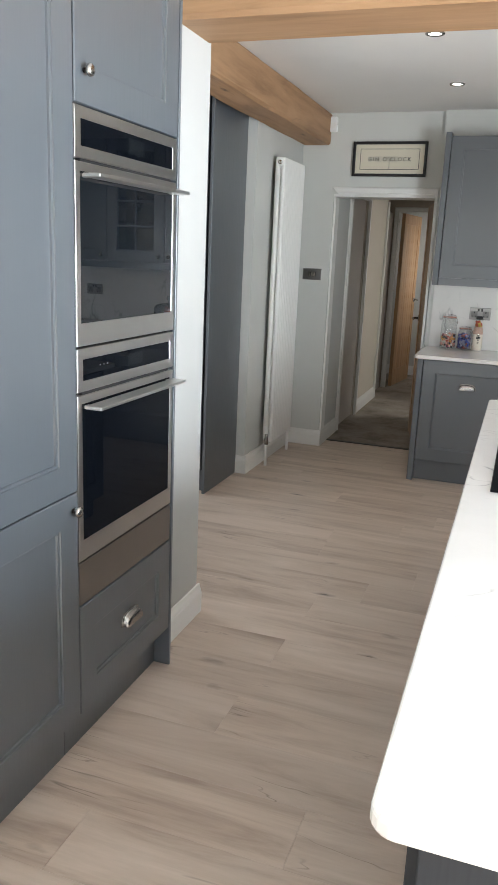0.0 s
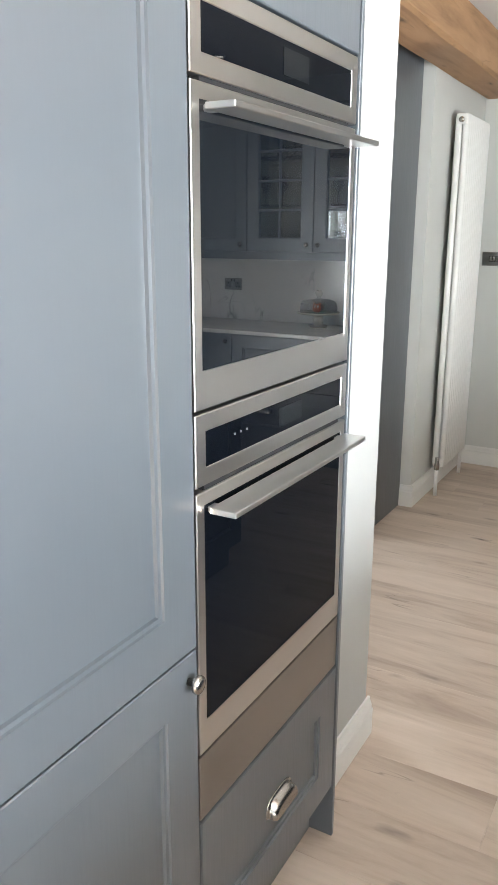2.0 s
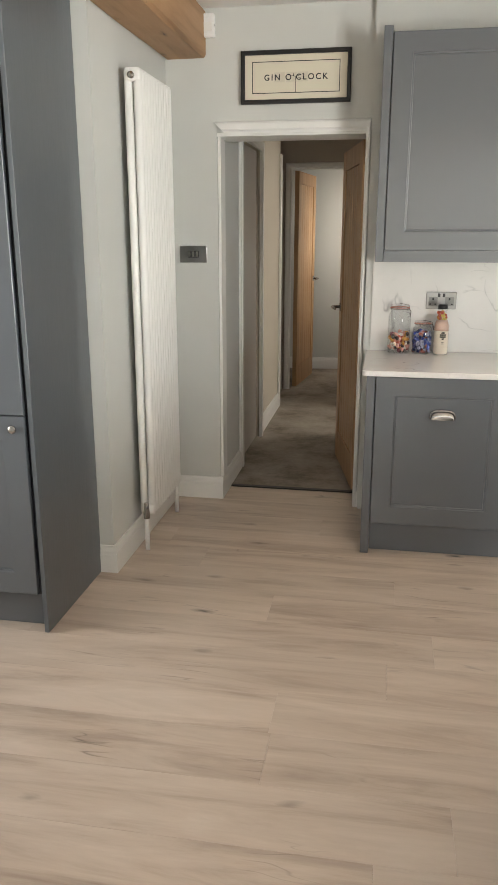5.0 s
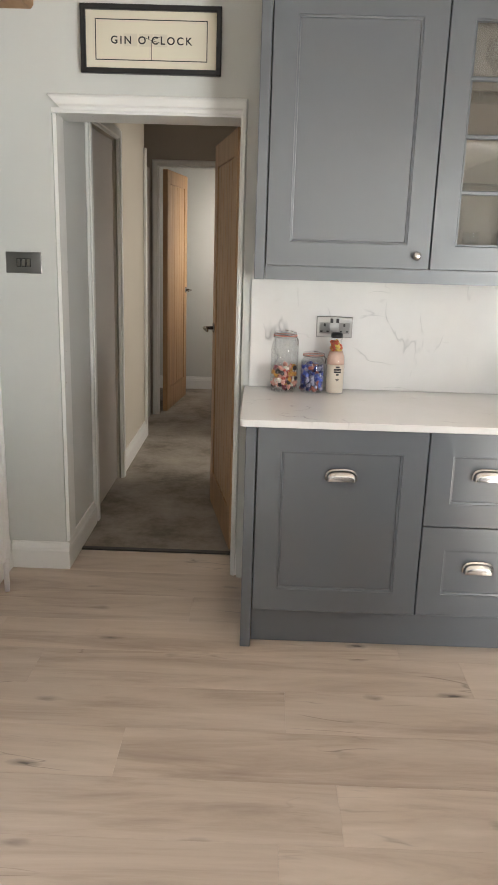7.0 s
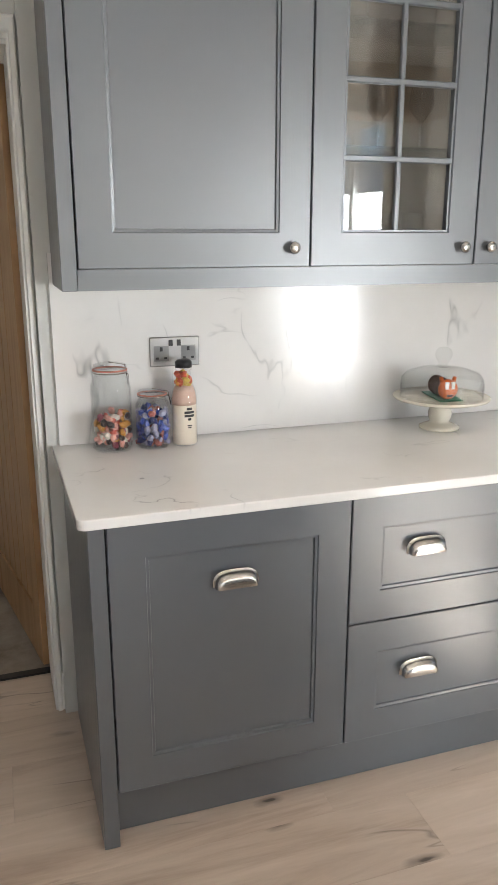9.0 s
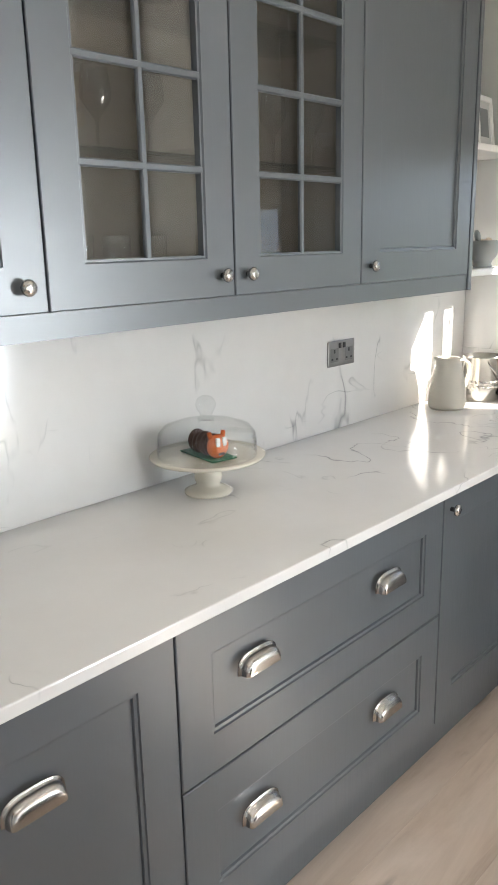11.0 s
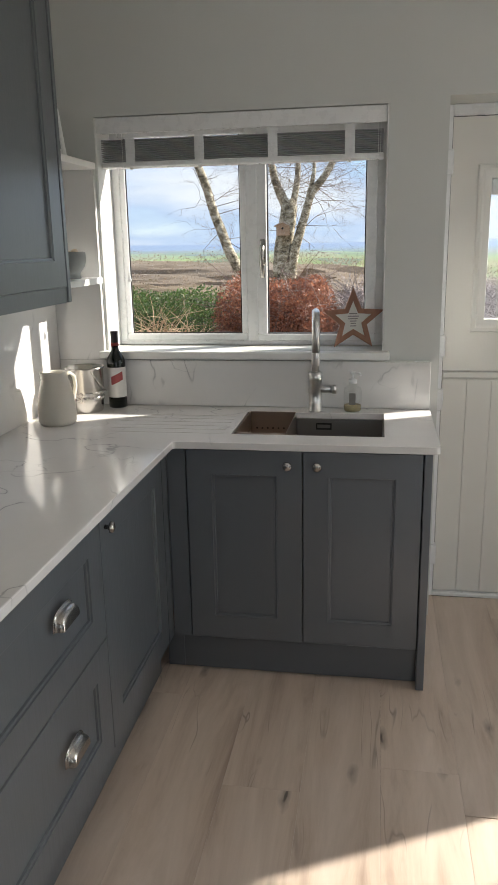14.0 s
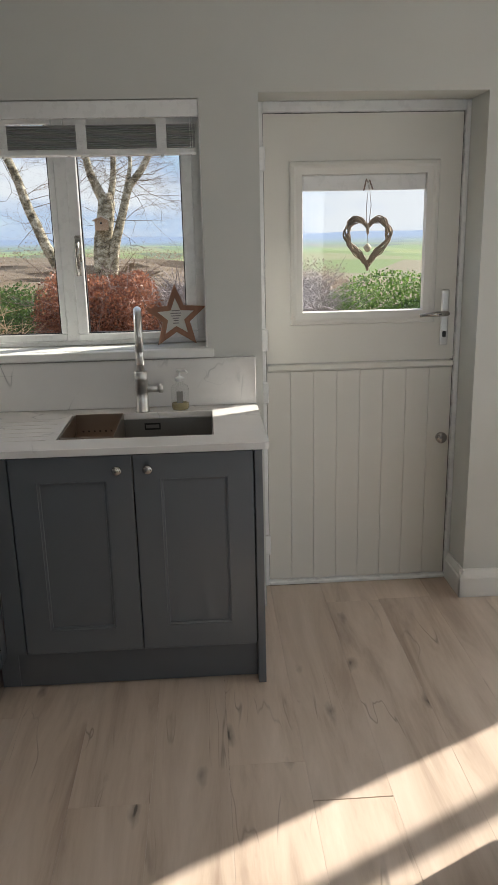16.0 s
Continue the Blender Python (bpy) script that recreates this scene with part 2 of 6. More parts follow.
def wood_material(name, dark, mid, light, stretch, rough=0.5, knots=True, scale=3.0, strength=0.25):
    """Grain along the axis whose stretch is smallest, shifted for every piece."""
    m = material(name, mid, rough)
    n = noise_of(m, scale, stretch, 10, 0.62, 0.5, True)
    fine = noise_of(m, scale * 9, stretch, 4, 0.6, 0.0, True)
    c = ramp_of(m, n.outputs["Fac"], [(0.28, dark), (0.48, mid), (0.72, light)])
    mix = node(m, "ShaderNodeMixRGB", Fac=0.11)
    mix.blend_type = "MULTIPLY"
    f = ramp_of(m, fine.outputs["Fac"], [(0.3, gray(0.72)), (0.6, gray(1.0))])
    m.node_tree.links.new(c.outputs["Color"], mix.inputs["Color1"])
    m.node_tree.links.new(f.outputs["Color"], mix.inputs["Color2"])
    out = mix.outputs["Color"]
    info = node(m, "ShaderNodeObjectInfo")
    tone = ramp_of(m, info.outputs["Random"], [(0.0, gray(0.92)), (1.0, gray(1.05))])
    mix2 = node(m, "ShaderNodeMixRGB", Fac=1.0)
    mix2.blend_type = "MULTIPLY"
    m.node_tree.links.new(out, mix2.inputs["Color1"])
    m.node_tree.links.new(tone.outputs["Color"], mix2.inputs["Color2"])
    out = mix2.outputs["Color"]
    if knots:
        co = node(m, "ShaderNodeTexCoord")
        mp = node(m, "ShaderNodeMapping", Scale=tuple(math.sqrt(v) for v in stretch))
        mul = node(m, "ShaderNodeVectorMath")
        mul.operation = "MULTIPLY"
        mul.inputs[1].default_value = (31.0, 17.0, 23.0)
        m.node_tree.links.new(info.outputs["Random"], mul.inputs[0])
        m.node_tree.links.new(mul.outputs["Vector"], mp.inputs["Location"])
        m.node_tree.links.new(co.outputs["Object"], mp.inputs["Vector"])
        wob = node(m, "ShaderNodeTexNoise", Scale=9.0, Detail=3.0)
        m.node_tree.links.new(mp.outputs["Vector"], wob.inputs["Vector"])
        addv = node(m, "ShaderNodeMixRGB", Fac=0.09)
        m.node_tree.links.new(mp.outputs["Vector"], addv.inputs["Color1"])
        m.node_tree.links.new(wob.outputs["Color"], addv.inputs["Color2"])
        vor = node(m, "ShaderNodeTexVoronoi", Scale=3.4)
        m.node_tree.links.new(addv.outputs["Color"], vor.inputs["Vector"])
        k = ramp_of(m, vor.outputs["Distance"], [(0.03, gray(0.18)), (0.055, gray(0.58)), (0.14, gray(1.0))])
        mix3 = node(m, "ShaderNodeMixRGB", Fac=1.0)
        mix3.blend_type = "MULTIPLY"
        m.node_tree.links.new(out, mix3.inputs["Color1"])
        m.node_tree.links.new(k.outputs["Color"], mix3.inputs["Color2"])
        out = mix3.outputs["Color"]
        split = noise_of(m, scale * 1.1, tuple(v * (0.8 if v < 1 else 0.75) for v in stretch), 3, 0.5, 0.5, True)
        line = ramp_of(m, split.outputs["Fac"], [(0.491, gray(1.0)), (0.5, gray(0.40)), (0.509, gray(1.0))])
        some = noise_of(m, 3.1, (1, 1, 1), 2, 0.5, 0.0, True)
        here = ramp_of(m, some.outputs["Fac"], [(0.56, gray(0.0)), (0.68, gray(0.8))])
        mix4 = node(m, "ShaderNodeMixRGB")
        m.node_tree.links.new(here.outputs["Color"], mix4.inputs["Fac"])
        mix4.blend_type = "MULTIPLY"
        m.node_tree.links.new(out, mix4.inputs["Color1"])
        m.node_tree.links.new(line.outputs["Color"], mix4.inputs["Color2"])
        out = mix4.outputs["Color"]
    to_shader(m, out, "Base Color")
    bump_of(m, fine.outputs["Fac"], strength, 0.0008)
    return m


PLANK = wood_material("pale_grey_oak_plank", (0.345, 0.262, 0.207), (0.53, 0.431, 0.352), (0.65, 0.545, 0.465), (0.6, 4.6, 4.6), 0.33, True, 2.1, 0.08)
OAK_X = wood_material("oak_beam_along_x", (0.25, 0.135, 0.065), (0.39, 0.225, 0.115), (0.47, 0.285, 0.155), (0.6, 6, 6), 0.6, True, 2.2, 0.4)
OAK_Y = wood_material("oak_beam_along_y", (0.25, 0.135, 0.065), (0.39, 0.225, 0.115), (0.47, 0.285, 0.155), (6, 0.6, 6), 0.6, True, 2.2, 0.4)
OAK_DOOR = wood_material("oak_door_veneer", (0.34, 0.185, 0.085), (0.45, 0.27, 0.135), (0.52, 0.33, 0.18), (7, 7, 0.5), 0.45, False, 2.4, 0.15)


def carpet_material():
    m = material("taupe_carpet", (0.27, 0.235, 0.20), 0.95)
    n = noise_of(m, 260, (1, 1, 1), 3)
    big = noise_of(m, 2.6, (1, 1, 1), 9, 0.72)
    c = ramp_of(m, big.outputs["Fac"], [(0.36, (0.17, 0.142, 0.115)), (0.50, (0.30, 0.262, 0.222)), (0.66, (0.40, 0.355, 0.305))])
    to_shader(m, c.outputs["Color"], "Base Color")
    bump_of(m, n.outputs["Fac"], 0.8, 0.004)
    return m


CARPET = carpet_material()


# ---- building helpers ----
def finish(bm, name, mat, parent=None, smooth=False):
    me = bpy.data.meshes.new(name)
    bmesh.ops.recalc_face_normals(bm, faces=bm.faces)
    bm.to_mesh(me)
    bm.free()
    me.materials.append(mat)
    if smooth:
        for p in me.polygons:
            p.use_smooth = True
    ob = new(name, me)
    ob.parent = parent
    return ob


def add_box(bm, x0, x1, y0, y1, z0, z1, bevel=0.0, segments=1):
    made = bmesh.ops.create_cube(bm, size=1.0, matrix=Matrix.LocRotScale(((x0 + x1) / 2, (y0 + y1) / 2, (z0 + z1) / 2), None, (x1 - x0, y1 - y0, z1 - z0)))
    if bevel:
        edges = list({e for v in made["verts"] for e in v.link_edges})
        bmesh.ops.bevel(bm, geom=edges, offset=bevel, segments=segments, affect="EDGES", profile=0.5)


def box(name, x0, x1, y0, y1, z0, z1, mat, parent=None, bevel=0.0, segments=1):
    """A block by its extents, in the frame of its parent; its origin is the middle of its base."""
    o = Vector(((x0 + x1) / 2, (y0 + y1) / 2, z0))
    bm = bmesh.new()
    add_box(bm, x0 - o.x, x1 - o.x, y0 - o.y, y1 - o.y, 0, z1 - z0, bevel, segments)
    ob = finish(bm, name, mat, parent)
    ob.location = o
    return ob


def boxes(name, blocks, mat, parent=None, bevel=0.0):
    bm = bmesh.new()
    for b in blocks:
        add_box(bm, *b, bevel)
    return finish(bm, name, mat, parent)


def structure(ob, label, category):
    return tagged(ob, label, category, kind="structure")


def add_lathe(bm, profile, segments=32, centre=(0, 0, 0)):
    """Turns (radius, height) pairs round the z axis."""
    rings = []
    for r, z in profile:
        if r < 1e-6:
            rings.append([bm.verts.new((centre[0], centre[1], centre[2] + z))])
        else:
            rings.append([bm.verts.new((centre[0] + r * math.cos(2 * math.pi * i / segments), centre[1] + r * math.sin(2 * math.pi * i / segments), centre[2] + z)) for i in range(segments)])
    for a, b in zip(rings, rings[1:]):
        for i in range(segments):
            j = (i + 1) % segments
            if len(a) == 1 and len(b) == 1:
                break
            if len(a) == 1:
                bm.faces.new((a[0], b[i], b[j]))
            elif len(b) == 1:
                bm.faces.new((a[i], a[j], b[0]))
            else:
                bm.faces.new((a[i], a[j], b[j], b[i]))


def lathe(name, profile, mat, parent=None, segments=32, turn=None, smooth=True):
    bm = bmesh.new()
    add_lathe(bm, profile, segments)
    if turn is not None:
        bmesh.ops.transform(bm, matrix=turn, verts=bm.verts)
    return finish(bm, name, mat, parent, smooth)


def tube(name, points, radius, mat, parent=None, segments=10, radii=None):
    """A round bar along a line of points."""
    bm = bmesh.new()
    add_tube(bm, points, radius, segments, radii)
    return finish(bm, name, mat, parent, True)


def add_tube(bm, points, radius, segments=10, radii=None):
    pts = [Vector(p) for p in points]
    up, last = Vector((0.13, 0.21, 0.97)), None
    for i, p in enumerate(pts):
        d = (pts[min(i + 1, len(pts) - 1)] - pts[max(i - 1, 0)]).normalized()
        if abs(d.dot(up)) > 0.95:
            up = Vector((0.97, 0.13, 0.21))
        a = d.cross(up).normalized()
        up = a.cross(d).normalized()
        r = radii[i] if radii else radius
        ring = [bm.verts.new(p + r * (math.cos(2 * math.pi * k / segments) * a + math.sin(2 * math.pi * k / segments) * up)) for k in range(segments)]
        if last:
            for k in range(segments):
                bm.faces.new((last[k], last[(k + 1) % segments], ring[(k + 1) % segments], ring[k]))
        else:
            bm.faces.new(ring)
        last = ring
    bm.faces.new(last)


def add_rings(bm, x0, x1, z0, z1, steps, cap=True):
    """Nested rectangles in the x-z plane: (inset, y) pairs joined into one skin."""
    last = None
    for inset, y in steps:
        ring = [bm.verts.new(v) for v in ((x0 + inset, y, z0 + inset), (x1 - inset, y, z0 + inset), (x1 - inset, y, z1 - inset), (x0 + inset, y, z1 - inset))]
        if last:
            for k in range(4):
                bm.faces.new((last[k], last[(k + 1) % 4], ring[(k + 1) % 4], ring[k]))
        elif cap:
            bm.faces.new(ring)
        last = ring
    if cap:
        bm.faces.new(last)
    return last


def shaker(name, x0, x1, z0, z1, mat, parent, y=0.0, stile=0.085):
    """A framed door or drawer front: flat stiles, a small bead and a sunk panel. It faces -y."""
    bm = bmesh.new()
    o = Vector(((x0 + x1) / 2, y, z0))
    w = x1 - x0
    s = min(stile, w * 0.28, (z1 - z0) * 0.28)
    add_rings(bm, -w / 2, w / 2, 0, z1 - z0, [(0.0015, 0.02), (0, 0.019), (0, 0.002), (0.002, 0), (s, 0), (s + 0.0015, 0.004), (s + 0.008, 0.005), (s + 0.0095, 0.0105)])
    ob = finish(bm, name, mat, parent)
    ob.location = o
    return ob


def glazed(name, x0, x1, z0, z1, mat, parent, rows=4, stile=0.085):
    """A framed door with glass in two columns behind thin bars."""
    w, h = x1 - x0, z1 - z0
    bm = bmesh.new()
    s = stile
    ring = add_rings(bm, -w / 2, w / 2, 0, h, [(s, 0.02), (0.0, 0.02), (0, 0.002), (0.002, 0), (s, 0), (s + 0.003, 0.004), (s + 0.008, 0.004), (s + 0.009, 0.02), (s, 0.02)], cap=False)
    bmesh.ops.remove_doubles(bm, verts=bm.verts, dist=1e-5)
    for i in range(1, rows):
        zc = s + (h - 2 * s) * i / rows
        add_box(bm, -w / 2 + s, w / 2 - s, 0.003, 0.016, zc - 0.008, zc + 0.008, 0.003)
    add_box(bm, -0.008, 0.008, 0.0035, 0.0155, s, h - s, 0.003)
    ob = finish(bm, name, mat, parent)
    ob.location = ((x0 + x1) / 2, 0, z0)
    pane = box("glass", -w / 2 + s, w / 2 - s, 0.0165, 0.0195, s, h - s, CABINET_PANE, ob)
    pane.visible_shadow = False
    return ob


def knob(parent, x, z, y=0.0):
    ob = lathe("knob", [(0, 0), (0.0065, 0), (0.006, 0.010), (0.010, 0.013), (0.015, 0.0155), (0.016, 0.019), (0.014, 0.024), (0.008, 0.0265), (0, 0.027)], CHROME, parent, 24, pose(0, 0, 0, 90))
    ob.location = (x, y, z)
    return tagged(ob, "brushed nickel round knob")


def cup_handle(parent, x, z, y=0.0, w=0.115):
    """A cup pull: a half dome open below, with a flange."""
    bm = bmesh.new()
    n, h = 24, 0.042
    last = None
    for sx, sz, d in ((1.0, 1.0, 0.0), (1.0, 1.0, 0.0025), (0.985, 0.97, 0.0035), (0.92, 0.88, 0.004), (0.905, 0.85, 0.009), (0.89, 0.78, 0.0155), (0.86, 0.66, 0.0205), (0.81, 0.50, 0.0232), (0.74, 0.30, 0.024)):
        arc = []
        for i in range(n + 1):
            a = math.pi * i / n
            c, t = math.cos(a), math.sin(a)
            arc.append(bm.verts.new((-math.copysign(abs(c) ** 0.62, c) * sx * w / 2, -d, -h / 2 + h * sz * t ** 0.62)))
        if last:
            for i in range(n):
                bm.faces.new((last[i], last[i + 1], arc[i + 1], arc[i]))
        last = arc
    bm.faces.new(last)
    ob = finish(bm, "cup_handle", CHROME, parent, True)
    ob.location = (x, y, z)
    return tagged(ob, "brushed nickel cup handle")


def unit(name, m, label, category, group=""):
    """The empty at the base of a cabinet: its front faces the local -y, its width runs along the local x."""
    ob = new(name)
    ob.matrix_basis = m
    ob.empty_display_size = 0.1
    return tagged(ob, label, category, group)


# ---- structure ----
CEIL, WX, BACK = 2.52, 2.17, 5.88
floor = new("floor")
structure(floor, "pale grey oak plank floor with knots", "floor")
structure(box("subfloor", -3.6, 2.375, -2.7, 6.15, -0.12, -0.006, DARK_GAP), "screed under the plank floor", "floor")


def wall_with_openings(name, axis, at, thick, a0, a1, z0, z1, holes, mat, label):
    """A wall along y (axis x) or along x (axis y), cut by openings (from, to, sill, head)."""
    blocks, edge = [], a0
    for h0, h1, s, t in sorted(holes):
        blocks.append((edge, h0, z0, z1))
        if s > z0:
            blocks.append((h0, h1, z0, s))
        if t < z1:
            blocks.append((h0, h1, t, z1))
        edge = h1
    blocks.append((edge, a1, z0, z1))
    bm = bmesh.new()
    for p, q, r, s in blocks:
        if axis == "x":
            add_box(bm, at, at + thick, p, q, r, s)
        else:
            add_box(bm, p, q, at, at + thick, r, s)
    bmesh.ops.remove_doubles(bm, verts=bm.verts, dist=1e-5)
    return structure(finish(bm, name, mat), label, "wall")


WIN = (4.556, 5.665, 1.105, 1.99)
DOOR = (3.505, 4.345, 0.0, 2.005)
wall_with_openings("wall_east", "x", WX, 0.24, -2.7, 6.2, 0, CEIL, [WIN, DOOR, (-0.12, 1.95, 0.0, 2.46)], WALL, "pale grey painted kitchen wall with window and door")
wall_with_openings("wall_south", "y", -2.9, 0.2, -3.7, 2.47, 0, CEIL, [(-1.5, 1.9, 0.02, 2.1)], WALL, "pale grey painted wall with an unseen added wide opening")
wall_with_openings("wall_north", "y", 5.92, 0.23, -1.75, -0.68, 0, CEIL, [(-1.455, -0.69, 0.0, 1.955)], WALL, "pale grey painted wall round the hall doorway")
structure(box("wall_north_east", -0.68, WX, BACK, 6.15, 0, CEIL, WALL), "pale grey painted wall behind the cabinets", "wall")
structure(box("wall_west", -1.95, -1.72, -2.7, 2.385, 0, CEIL, WALL), "pale grey painted wall behind the ovens", "wall")
structure(box("pier", -3.6, -1.175, 2.39, 2.805, 0, CEIL, PIER), "off-white painted pier beside the ovens", "wall")
structure(box("wall_radiator", -3.6, -1.715, 4.875, 6.15, 0, CEIL, WALL), "pale grey painted wall behind the radiator", "wall")
# The window opening is unseen, added to hold the fill lamp.
wall_with_openings("wall_utility", "x", -3.8, 0.2, 2.3, 6.15, 0, CEIL, [(3.1, 4.1, 0.6, 2.0)], WALL, "plain pale wall closing the side room, with an added window opening")
structure(box("ceiling", -3.8, 2.47, -2.9, 6.15, CEIL, CEIL + 0.15, CEILING), "white painted ceiling", "ceiling")


def skirting(name, x0, y0, x1, y1, out, h=0.125, t=0.018):
    """A moulded board along a wall's foot from one point to another; out is the way it stands off the wall."""
    d = Vector((x1 - x0, y1 - y0, 0))
    length = d.length
    prof = [(0, 0), (t, 0), (t, h * 0.68), (t * 0.8, h * 0.74), (t * 0.78, h * 0.80), (t * 0.45, h * 0.92), (t * 0.4, h), (0, h)]
    bm = bmesh.new()
    ends = []
    for s in (0, length):
        ends.append([bm.verts.new(d.normalized() * s + Vector((out[0] * a, out[1] * a, z))) for a, z in prof])
    for k in range(len(prof)):
        j = (k + 1) % len(prof)
        bm.faces.new((ends[0][k], ends[0][j], ends[1][j], ends[1][k]))
    for e in ends:
        bm.faces.new(e)
    ob = finish(bm, name, WHITE)
    ob.location = (x0, y0, 0.002)
    return structure(ob, "white moulded skirting board", "skirting")


skirting("baseboard", -1.175, 2.40, -1.175, 2.823, (1, 0))
skirting("baseboard", -1.193, 2.805, -3.5, 2.805, (0, 1))
skirting("baseboard", -1.785, 4.875, -1.697, 4.875, (0, -1))
skirting("baseboard", -1.715, 4.876, -1.715, 5.92, (1, 0))
skirting("baseboard", -1.697, 5.92, -1.437, 5.92, (0, -1))
skirting("baseboard", -0.69, 5.92, -0.645, 5.92, (0, -1))
skirting("baseboard", WX, 3.523, WX, 2.30, (-1, 0))
skirting("baseboard", 2.152, 3.505, 2.36, 3.505, (0, 1))


def architrave(name, x0, x1, top, y, out=-1, w=0.058, t=0.02, mat=None, w2=None, legs=(True, True)):
    """A moulded casing round a doorway in a wall along x, mitred at the head."""
    bm = bmesh.new()
    prof = [(0, 0), (0, t * 0.55), (0.012, t * 0.6), (0.02, t), (w - 0.012, t), (w - 0.004, t * 0.8), (w, t * 0.55), (w, 0)]
    rails = []
    for u, d in prof:
        rails.append([bm.verts.new((x, y + out * d, z)) for x, z in ((x0 - u, 0), (x0 - u, top + u), (x1 + u * (w2 or w) / w, top + u), (x1 + u * (w2 or w) / w, 0))])
    for a, b in zip(rails, rails[1:]):
        for k in range(0 if legs[0] else 1, 3 if legs[1] else 2):
            bm.faces.new((a[k], a[k + 1], b[k + 1], b[k]))
    return structure(finish(bm, name, mat or WHITE), "white moulded door casing", "door casing")


architrave("door_casing", -1.41, -0.708, 1.945, 5.919, w2=0.024, legs=(False, True))
structure(boxes("door_lining", [(-1.454, -1.440, 5.935, 6.045, 0.127, 1.934), (-0.708, -0.69, 5.918, 6.16, 0, 1.955), (-1.454, -0.708, 5.918, 6.16, 1.935, 1.954)], WHITE), "white painted door lining", "door frame")

# oak beams
def beam(name, x0, x1, y0, y1, z0, z1, mat, label):
    long_x = (x1 - x0) > (y1 - y0)
    n = 40
    bm = bmesh.new()
    last = None
    c = 0.014
    for i in range(n + 1):
        s = i / n
        ring = []
        p0, p1 = (y0, y1) if long_x else (x0, x1)
        sec = [(p0 + c, z0), (p1 - c, z0), (p1, z0 + c), (p1, z1 - c), (p1 - c, z1), (p0 + c, z1), (p0, z1 - c), (p0, z0 + c)]
        a = (x0 + (x1 - x0) * s) if long_x else (y0 + (y1 - y0) * s)
        for k, (p, z) in enumerate(sec):
            wob = 0.007 * noise.noise((a * 2.1, k * 3.7, x0))
            wz = 0.006 * noise.noise((a * 1.7, k * 5.1, 4.0)) if z < z1 - 0.03 else 0.0
            ring.append(bm.verts.new((a, p + wob, z + wz) if long_x else (p + wob, a, z + wz)))
        if last:
            for k in range(8):
                bm.faces.new((last[k], last[(k + 1) % 8], ring[(k + 1) % 8], ring[k]))
        else:
            bm.faces.new(ring)
        last = ring
    bm.faces.new(last)
    ob = finish(bm, name, mat)
    tagged(ob, label, "beam", "oak ceiling beams", "structure")
    return ob


beam("beam", -1.175, 2.17, 2.50, 2.80, 2.215, 2.518, OAK_X, "honey oak ceiling beam resting on the pier")
beam("beam", -1.72, -1.505, 2.806, 5.918, 2.298, 2.518, OAK_Y, "honey oak ceiling beam with drying cracks")


# ---- hall ----
hall_floor = structure(box("hall_carpet", -2.6, -0.6, 6.15, 11.3, -0.05, 0.004, CARPET), "worn taupe hall carpet", "carpet")
structure(box("threshold_strip", -1.437, -0.708, 6.135, 6.165, -0.002, 0.007, BLACK), "dark threshold strip under the hall door", "threshold")
structure(box("hall_wall_near", -2.6, -1.455, 6.15, 6.55, 0, 2.45, WALL), "pale grey painted hall wall return", "wall")
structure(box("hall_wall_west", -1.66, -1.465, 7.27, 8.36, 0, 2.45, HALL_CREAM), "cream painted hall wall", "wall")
structure(box("hall_wall_closet", -2.75, -2.6, 6.15, 11.4, 0, 2.45, HALL_SHADED), "plain wall closing the hall, in the darker shaded tone", "wall")
# Doorway and closed room are unseen, added for the hall's fill lamp.
wall_with_openings("hall_wall_east", "x", -0.69, 0.14, 6.15, 9.1, 0, 2.45, [(7.45, 8.25, 0.0, 2.0)], HALL_SHADED, "shade-toned hall wall with an unseen added doorway")
structure(boxes("unseen_room_walls", [(-0.55, 0.7, 7.0, 7.1, 0, 2.45), (-0.55, 0.7, 8.6, 8.7, 0, 2.45), (0.7, 0.8, 7.0, 8.7, 0, 2.45), (-0.55, 0.8, 7.0, 8.7, 2.45, 2.55)], WALL), "plain pale walls of an unseen added side room", "wall")
structure(box("unseen_room_floor", -0.6, 0.8, 7.0, 8.7, -0.05, 0.003, CARPET), "taupe carpet of the unseen added side room", "carpet")
structure(box("bedroom_wall_east", -0.55, -0.40, 9.1, 11.4, 0, 2.45, WALL), "pale painted far room wall", "wall")
structure(box("hall_ceiling", -2.75, -0.4, 6.15, 11.5, 2.45, 2.6, CEILING), "white hall ceiling", "ceiling")
structure(box("bedroom_wall", -2.75, -0.4, 10.3, 10.45, 0, 2.45, WALL), "pale grey far room wall", "wall")
structure(boxes("hall_end_wall", [(-2.6, -1.47, 9.1, 9.2, 0, 2.45), (-0.70, -0.4, 9.1, 9.2, 0, 2.45), (-1.47, -0.70, 9.1, 9.2, 2.03, 2.45)], HALL_SHADED), "wall at the end of the hall, darkened in colour for shade", "wall")
architrave("door_casing", -1.455, -0.72, 2.01, 9.099)
structure(boxes("hall_side_casing", [(-1.60, -1.448, 8.365, 8.385, 0, 2.02), (-1.464, -1.445, 8.315, 8.364, 0, 2.07)], WHITE, None, 0.003), "white door casing on the hall wall", "door casing")
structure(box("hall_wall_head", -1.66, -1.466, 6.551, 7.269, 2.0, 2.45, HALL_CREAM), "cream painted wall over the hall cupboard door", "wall")
